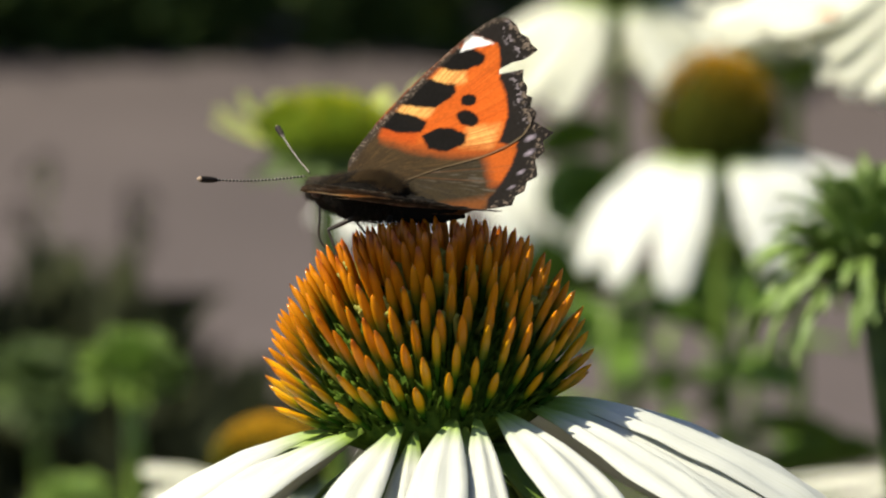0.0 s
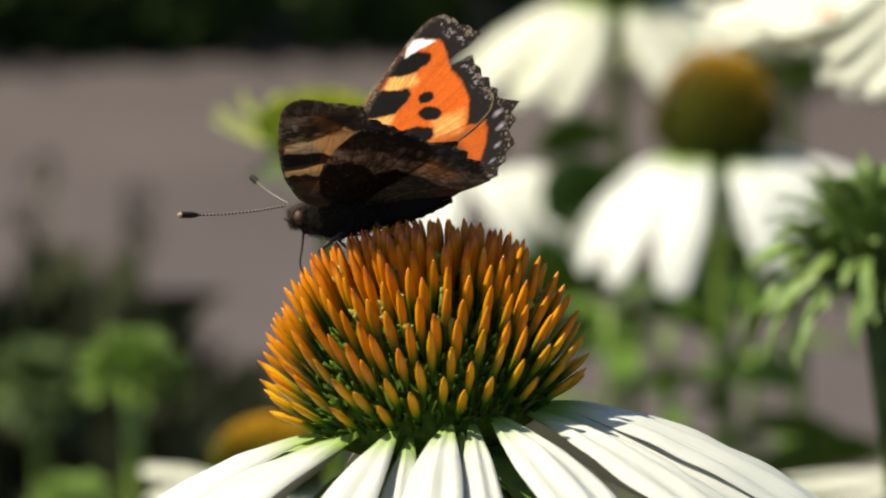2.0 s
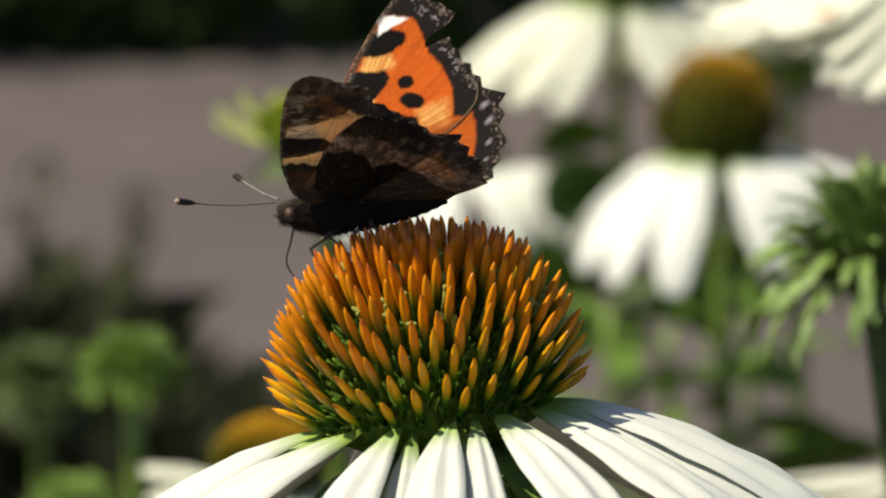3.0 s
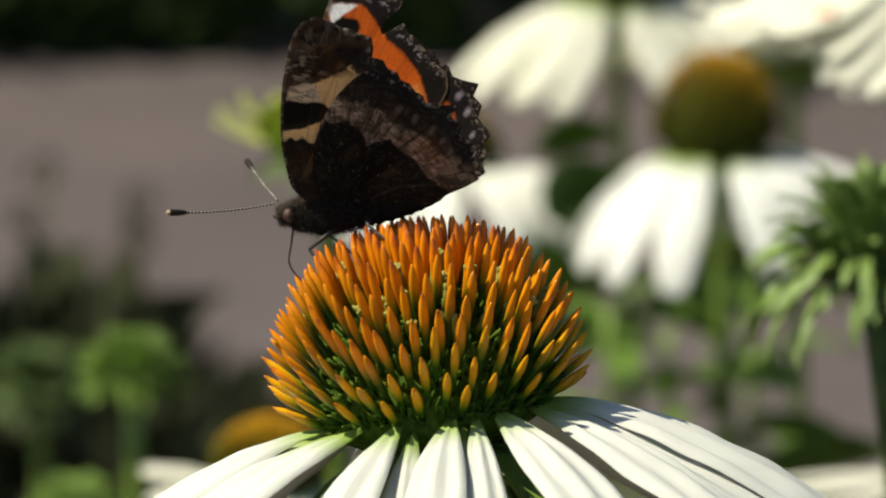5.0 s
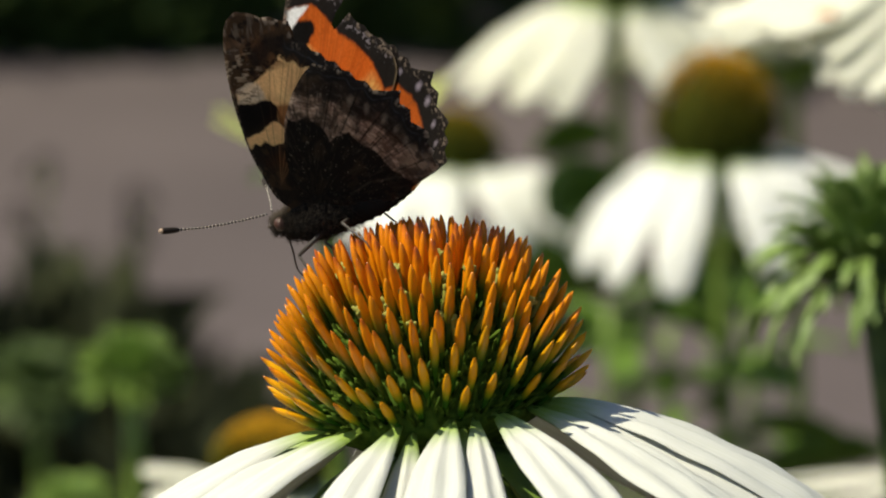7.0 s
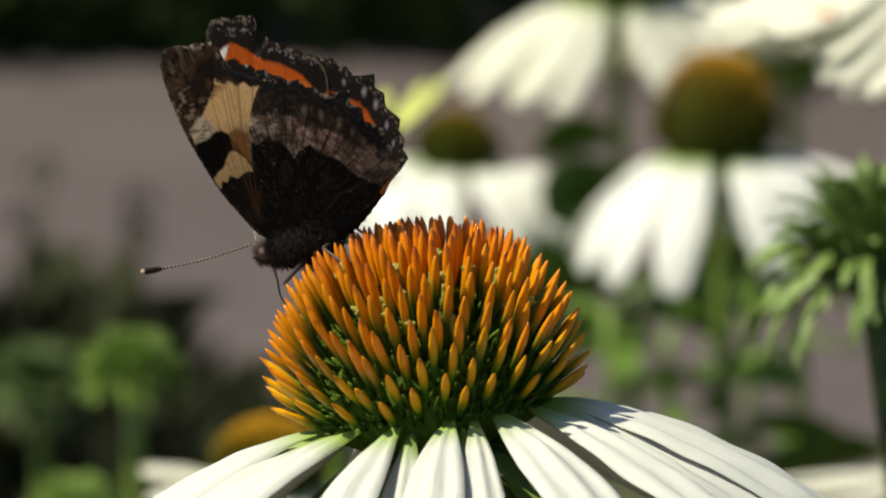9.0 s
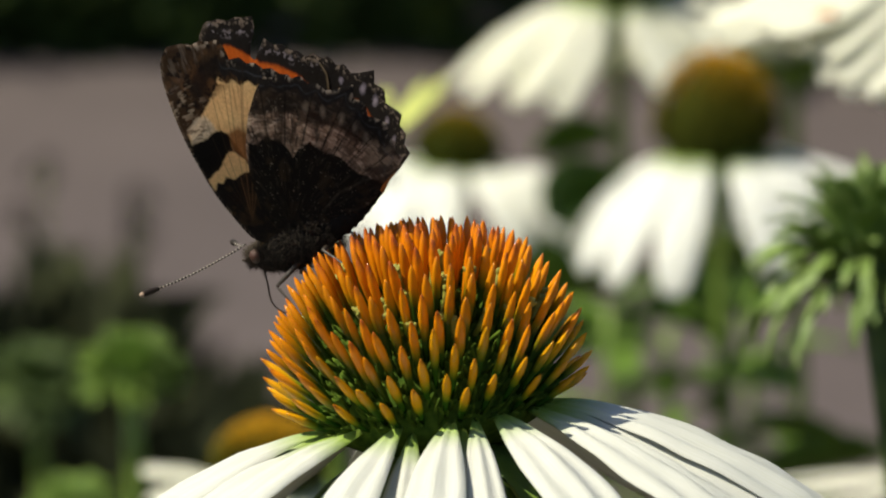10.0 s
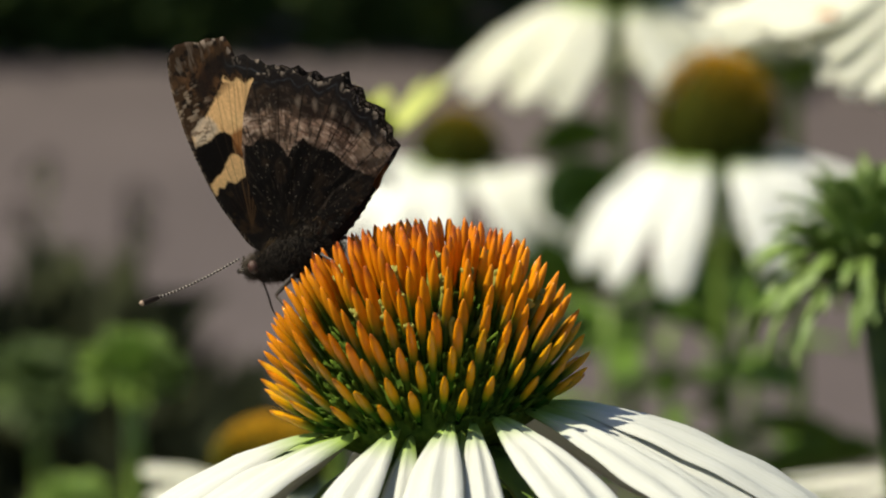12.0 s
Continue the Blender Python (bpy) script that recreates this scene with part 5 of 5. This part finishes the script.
    for i in range(5200):
        t = rnd.rand()
        on_head = i % 4 == 0
        h = 11.0 + 2.2 * t if on_head else 1.0 + 11.2 * t
        r = 1.25 - 0.35 * t if on_head else 2.4 * math.sin(min(1, 0.25 + t * 0.75) * math.pi * 0.86) + 0.35
        a = rnd.uniform(0, 2 * math.pi)
        p = Vector((h - 1.2, r * math.cos(a) * (0.9 if on_head else 0.64), r * math.sin(a) * 0.95 - (0.5 if on_head else 0.8))) * MM
        way = Vector((0.3 if on_head else -0.7, math.cos(a) * 0.7, math.sin(a) * 0.7)) + Vector(rnd.normal(size=3) * 0.35)
        way = way.normalized() * float(rnd.uniform(0.4, 0.9) if on_head else rnd.uniform(0.5, 1.3)) * MM
        side = way.cross(Vector(rnd.normal(size=3))).normalized() * 0.032 * MM
        up = way.cross(side).normalized() * 0.032 * MM
        o = len(verts)
        verts += [p - way * 0.2 + side, p - way * 0.2 - side, p - way * 0.2 + up, p + way]
        faces += [(o, o + 1, o + 3), (o + 1, o + 2, o + 3), (o + 2, o, o + 3)]
    tagged(part("body_hair", mesh_of("body_hair", verts, faces, HAIR), fly, "fine dark hair on the thorax"), kind="stuff")
    # longer golden hair over the back, between the wing roots
    verts, faces = [], []
    for _ in range(2400):
        t = rnd.rand()
        a = float(np.clip(rnd.normal() * 0.3, -0.5, 0.5))
        p = Vector((1.0 + 8.4 * t, 1.6 * math.sin(a), 2.35 * math.sin(min(1, 0.2 + t) * math.pi * 0.8) * math.cos(a) - 0.6)) * MM
        way = Vector((-1.0, math.sin(a) * 0.2, 0.42)) + Vector(rnd.normal(size=3) * 0.12)
        way = way.normalized() * float(rnd.uniform(1.2, 2.6)) * MM
        side = way.cross(Vector(rnd.normal(size=3))).normalized() * 0.045 * MM
        up = way.cross(side).normalized() * 0.04 * MM
        o = len(verts)
        verts += [p - way * 0.2 + side, p - way * 0.2 - side, p - way * 0.2 + up, p + way]
        faces += [(o, o + 1, o + 3), (o + 1, o + 2, o + 3), (o + 2, o, o + 3)]
    tagged(part("back_hair", mesh_of("back_hair", verts, faces, GOLD_HAIR), fly, "golden brown hair along the back"), kind="stuff")
    return fly, wings, feelers, tongue, abdomen


build_ground()
build_shrubs()
build_dark_plants()
build_far_flowers()
build_buds()
build_shoots()
butterfly, wing_pairs, feeler_pair, butterfly_tongue, butterfly_abdomen = build_butterfly()
main_flower = build_main_flower()


# ---- movement ----
def motions():
    # the main flower sways on its stem: degrees of lean to the side and towards the lens
    lean = [(0.0, 0.0154, -0.0211), (0.5, -0.0219, 0.0844), (1.0, -0.0351, 0.0422), (1.5, 0.0044, 0.0211), (2.0, -0.0219, 0.1055),
            (2.5, -0.0307, 0.0422), (3.0, 0.0000, 0.0211), (4.0, -0.0088, 0.0211), (5.0, 0.0044, -0.0211), (5.5, -0.0132, 0.0000),
            (6.0, -0.0263, 0.0000), (6.5, 0.0000, 0.0000), (7.0, 0.0000, 0.0000), (8.0, -0.0088, 0.0211), (9.0, -0.0088, 0.0000),
            (9.5, 0.0000, 0.0000), (10.0, 0.0000, 0.0316), (10.5, -0.0176, -0.0211), (11.0, -0.0044, 0.0316), (11.5, 0.0132, 0.0000),
            (12.0, -0.0176, 0.0844)]
    base = main_flower.matrix_basis.copy()
    walk(main_flower, [(t, base @ pose(0, 0, 0, back, side, 0)) for t, side, back in lean])
    # the butterfly turns and walks down the cone: the pose of its wing roots
    roots = [
        (0.0, pose(-0.00423, 0.00062, 0.80569, -11.7, -0.2, 148.7)),
        (0.2, pose(-0.00447, 0.00059, 0.80559, -11.8, 0.7, 149.7)),
        (0.4, pose(-0.00481, 0.00049, 0.80551, -12.5, 0.9, 148.5)),
        (0.5, pose(-0.00467, 0.00039, 0.80533, -12.9, -0.3, 148.9)),
        (0.7, pose(-0.00446, 0.00056, 0.80573, -12.9, 1.4, 148.2)),
        (0.9, pose(-0.00523, 0.00056, 0.80601, -13.4, 3.3, 147.5)),
        (1.0, pose(-0.00515, 0.00056, 0.80542, -13.5, 3.1, 148.3)),
        (1.1, pose(-0.00597, 0.00116, 0.80528, -13.3, 8.0, 146.0)),
        (1.3, pose(-0.00546, 0.00149, 0.80569, -11.2, 6.8, 148.1)),
        (1.5, pose(-0.00554, 0.00144, 0.80566, -10.5, 7.6, 150.2)),
        (1.7, pose(-0.00648, 0.00193, 0.80545, -8.6, 13.0, 150.9)),
        (1.9, pose(-0.00644, 0.00209, 0.80510, -6.0, 13.7, 152.3)),
        (2.0, pose(-0.00596, 0.00168, 0.80530, -5.7, 13.8, 154.7)),
        (2.2, pose(-0.00605, 0.00195, 0.80561, -6.8, 11.2, 152.1)),
        (2.5, pose(-0.00614, 0.00183, 0.80563, -6.3, 8.8, 155.1)),
        (2.7, pose(-0.00628, 0.00182, 0.80524, -11.1, 12.7, 152.6)),
        (2.9, pose(-0.00648, 0.00156, 0.80504, -11.5, 12.3, 156.4)),
        (3.0, pose(-0.00668, 0.00126, 0.80548, -9.1, 11.7, 157.6)),
        (3.2, pose(-0.00692, 0.00108, 0.80545, -9.3, 11.8, 161.1)),
        (4.8, pose(-0.00748, 0.00120, 0.80552, -11.1, 15.3, 159.3)),
        (5.0, pose(-0.00718, 0.00140, 0.80560, -12.3, 13.5, 154.3)),
        (5.2, pose(-0.00774, 0.00161, 0.80523, -14.8, 14.2, 148.2)),
        (5.3, pose(-0.00753, 0.00164, 0.80534, -15.4, 13.3, 149.7)),
        (5.5, pose(-0.00806, 0.00149, 0.80536, -13.0, 14.1, 151.1)),
        (5.6, pose(-0.00824, 0.00153, 0.80512, -15.1, 14.3, 149.6)),
        (5.7, pose(-0.00826, 0.00157, 0.80564, -10.2, 13.5, 150.3)),
        (5.8, pose(-0.00831, 0.00177, 0.80562, -10.1, 13.7, 146.1)),
        (5.9, pose(-0.00867, 0.00166, 0.80559, -11.5, 16.2, 147.4)),
        (6.0, pose(-0.00876, 0.00149, 0.80559, -10.8, 16.2, 147.5)),
        (6.1, pose(-0.00853, 0.00124, 0.80538, -10.6, 18.2, 146.9)),
        (6.2, pose(-0.00958, 0.00064, 0.80539, -10.9, 21.8, 143.8)),
        (6.3, pose(-0.00949, 0.00024, 0.80533, -11.9, 21.5, 145.3)),
        (6.4, pose(-0.00931, 0.00055, 0.80527, -11.4, 22.2, 144.3)),
        (6.5, pose(-0.00925, 0.00062, 0.80543, -11.9, 24.0, 144.6)),
        (6.6, pose(-0.00942, 0.00103, 0.80552, -13.0, 24.1, 142.7)),
        (6.8, pose(-0.00916, 0.00117, 0.80572, -13.1, 22.5, 143.6)),
        (6.9, pose(-0.00936, 0.00114, 0.80571, -11.2, 20.8, 144.0)),
        (7.0, pose(-0.00950, 0.00100, 0.80571, -11.0, 21.3, 142.2)),
        (7.1, pose(-0.00944, 0.00076, 0.80509, -13.5, 19.6, 138.5)),
        (7.2, pose(-0.00989, 0.00057, 0.80491, -14.4, 17.2, 134.9)),
        (7.7, pose(-0.01045, 0.00066, 0.80490, -13.2, 23.5, 136.8)),
        (8.8, pose(-0.01209, 0.00088, 0.80406, -20.0, 31.2, 133.6)),
        (9.0, pose(-0.01214, 0.00079, 0.80382, -15.3, 32.5, 137.8)),
        (9.2, pose(-0.01253, 0.00082, 0.80353, -11.1, 34.8, 143.6)),
        (9.5, pose(-0.01237, 0.00082, 0.80377, -12.4, 35.4, 144.0)),
        (9.7, pose(-0.01253, 0.00085, 0.80366, -12.7, 33.5, 140.3)),
        (9.8, pose(-0.01190, 0.00060, 0.80362, -12.7, 30.6, 139.8)),
        (10.0, pose(-0.01250, 0.00052, 0.80384, -12.6, 34.4, 144.4)),
        (10.2, pose(-0.01335, 0.00052, 0.80410, -11.4, 36.4, 147.1)),
        (10.5, pose(-0.01269, 0.00076, 0.80430, -11.6, 35.8, 148.2)),
        (10.8, pose(-0.01281, 0.00069, 0.80400, -11.1, 35.7, 150.1)),
        (11.0, pose(-0.01267, 0.00095, 0.80409, -11.1, 33.9, 156.0)),
        (11.5, pose(-0.01237, 0.00094, 0.80389, -10.0, 35.8, 156.1)),
        (11.8, pose(-0.01315, 0.00082, 0.80336, -8.5, 39.4, 153.0)),
        (12.0, pose(-0.01294, 0.00095, 0.80339, -8.8, 40.9, 146.6)),
    ]
    # the body itself hangs less steeply than the wings once it leans over the cone's edge
    def body_at(t, m):
        lift = float(np.interp(t, [0, 7.2, 9.0, 10.5, 12.0], [0, 0, 8, 12, 14]))
        return m @ pose(6.0 * MM, 0, 0) @ pose(0, 0, 0, 0, -lift, 0) @ pose(-6.0 * MM, 0, 0)
    body = [(t, body_at(t, m)) for t, m in roots]
    walk(butterfly, body)
    settle = {t: body_at(t, m).inverted() @ m for t, m in roots}
    # the abdomen stays tucked between the wings
    tail = butterfly_abdomen.matrix_basis.copy()
    walk(butterfly_abdomen, [(t, settle[t] @ tail) for t, _ in roots])
    # seconds, opening of the left and right wings from the upright, and sweep of the left and right forewings, in degrees
    beats = [
        (0.0, 64.5, 54.8, -10.0, -6.1), (0.2, 65.0, 59.1, -10.0, -4.7), (0.4, 64.5, 63.1, -10.0, -5.2), (0.5, 64.0, 62.5, -10.0, -5.6), (0.7, 64.5, 65.5, -10.0, -4.6),
        (0.9, 62.5, 61.1, -10.0, -6.1), (1.0, 58.5, 57.5, -10.0, -5.5), (1.1, 51.9, 51.9, -9.5, -5.8), (1.3, 55.1, 55.1, -8.0, -5.0), (1.5, 55.0, 55.0, -7.0, -5.3),
        (1.7, 47.7, 47.7, -5.6, -5.6), (1.9, 48.6, 48.6, -5.8, -5.8), (2.0, 49.2, 49.2, -5.5, -5.5), (2.2, 50.1, 50.1, -6.3, -6.3), (2.5, 49.2, 49.2, -6.1, -6.1),
        (2.7, 35.3, 35.3, -5.9, -5.9), (2.9, 35.9, 35.9, -5.6, -5.6), (3.0, 38.6, 38.6, -5.4, -5.4), (3.2, 37.6, 37.6, -4.8, -4.8), (4.8, 17.4, 17.4, -5.9, -3.9),
        (5.0, 14.4, 14.4, -6.0, -4.0), (5.2, 15.5, 15.5, -6.4, -4.4), (5.3, 16.0, 16.0, -5.6, -3.6), (5.5, 14.4, 14.4, -4.6, -2.6), (5.6, 16.4, 16.4, -1.1, 0.9),
        (5.7, 28.6, 28.6, -3.5, -1.5), (5.8, 35.8, 35.8, -4.7, -2.7), (5.9, 18.1, 18.1, -2.6, -0.6), (6.0, 15.8, 15.8, -3.2, -1.2), (6.1, 18.1, 18.1, -0.7, 1.3),
        (6.2, 34.4, 34.4, 3.5, 4.5), (6.3, 36.2, 36.2, 1.3, 2.3), (6.4, 28.0, 28.0, 2.0, 3.0), (6.5, 28.6, 28.6, 1.9, 2.9), (6.6, 19.4, 19.4, 1.7, 2.7),
        (6.8, 17.8, 17.8, 2.9, 3.9), (6.9, 16.0, 16.0, 2.8, 3.8), (7.0, 14.1, 14.1, 0.7, 1.7), (7.1, 32.0, 32.0, 2.2, 3.2), (7.2, 59.0, 56.5, 2.0, 3.0),
        (7.7, 13.0, 13.0, 3.0, 4.0), (8.8, 8.3, 8.3, 4.5, 5.5), (9.0, 9.4, 9.4, 7.0, 8.0), (9.2, 8.7, 8.7, 6.0, 7.0), (9.5, 8.1, 8.1, 4.0, 5.0), (9.7, 12.1, 12.1, 5.1, 6.1),
        (9.8, 34.0, 31.4, 6.8, 7.8), (10.0, 9.2, 9.2, 5.0, 6.0), (10.2, 2.5, -4.5, 2.6, 3.6), (10.5, 3.7, -5.7, 4.0, 5.0), (10.8, 2.5, -4.5, 2.7, 3.7),
        (11.0, 2.5, -4.5, 3.4, 4.4), (11.5, 2.5, -4.5, 3.6, 4.6), (11.8, 2.5, -4.5, 2.3, 3.3), (12.0, 3.3, -5.3, 1.4, 2.4)]
    for side, (fore, hind) in wing_pairs.items():
        def hinge(t, x, opening, sweep):
            return settle[t] @ pose(x * MM, side * 0.8 * MM, 0) @ pose(0, 0, 0, -side * opening) @ pose(0, 0, 0, 0, sweep)
        walk(fore, [(t, hinge(t, 6.0, left if side > 0 else right, near if side > 0 else far)) for t, left, right, near, far in beats])
        walk(hind, [(t, hinge(t, 0.0, left if side > 0 else right, 0.0)) for t, left, right, near, far in beats])
    # the antennae quiver: seconds and where the tips point, in millimetres from the butterfly's middle
    tips = {1: [(0.0, 17.6, 12.4, 4.8), (0.5, 17.6, 12.3, 5.2), (1.0, 17.7, 12.0, 6.0), (1.5, 17.0, 12.1, 6.2),
                (2.0, 18.5, 12.1, 4.5), (2.5, 18.0, 12.2, 5.1), (3.0, 17.8, 11.8, 6.1), (5.0, 18.4, 11.7, 5.8),
                (5.5, 17.7, 12.1, 5.7), (6.0, 17.3, 12.4, 5.3), (6.8, 16.8, 13.1, 4.8), (7.0, 15.9, 12.6, 4.7), (7.2, 15.7, 12.3, 4.8), (8.8, 15.0, 11.8, 4.9), (9.0, 15.5, 12.5, 5.9), (9.5, 15.9, 12.9, 4.5), (10.0, 16.8, 12.8, 4.2),
                (10.5, 17.3, 12.3, 5.5), (11.0, 17.0, 11.1, 8.1), (11.5, 17.4, 11.3, 7.5), (12.0, 16.5, 12.9, 4.7)],
            -1: [(0.0, 20.9, -8.0, 2.7), (0.5, 21.0, -7.9, 2.6), (1.0, 21.1, -7.7, 3.2), (1.5, 20.9, -8.0, 2.9),
                (2.0, 20.3, -8.5, 3.2), (2.5, 20.2, -8.6, 3.4), (3.0, 20.6, -8.4, 2.3), (5.0, 19.4, -9.3, 3.5),
                (5.5, 19.6, -9.1, 3.5), (6.0, 19.1, -9.5, 3.6), (9.5, 19.3, -9.3, 3.6), (10.5, 19.9, -8.9, 3.2),
                (11.0, 19.0, -9.6, 3.4), (11.5, 19.5, -9.4, 2.6), (12.0, 19.5, -9.4, 2.6)]}
    for side, ob in feeler_pair.items():
        foot = ob.matrix_basis.translation.copy()
        rows = []
        for t, x, y, z in tips[side]:
            lift = float(np.interp(t, [0, 7.2, 9.0, 10.5, 12.0], [0, 0, 8, 12, 14]))
            tip = pose(6.0 * MM, 0, 0) @ pose(0, 0, 0, 0, lift, 0) @ pose(-6.0 * MM, 0, 0) @ (Vector((x, y, z)) * MM)
            rows.append((t, Matrix.Translation(foot) @ (tip - foot).to_track_quat('X', 'Z').to_matrix().to_4x4()))
        walk(ob, rows)
    # the tongue keeps probing downwards: seconds and lean to the side
    lean = ([0, 1.5, 3.0, 5.5, 6.5, 7.2, 9.0, 10.5, 11.0, 11.5, 12.0], [0, 2, 11, 5, -16, -16, -14, -14, 27, 8, -20])
    mouth = butterfly_tongue.parent.matrix_basis @ butterfly_tongue.matrix_basis
    rows = []
    for t, m in body:
        place = m @ mouth.translation
        rows.append((t, (m @ butterfly_tongue.parent.matrix_basis).inverted() @ Matrix.Translation(place) @ pose(0, 0, 0, 0, float(np.interp(t, *lean)), 0)))
    walk(butterfly_tongue, rows)


motions()
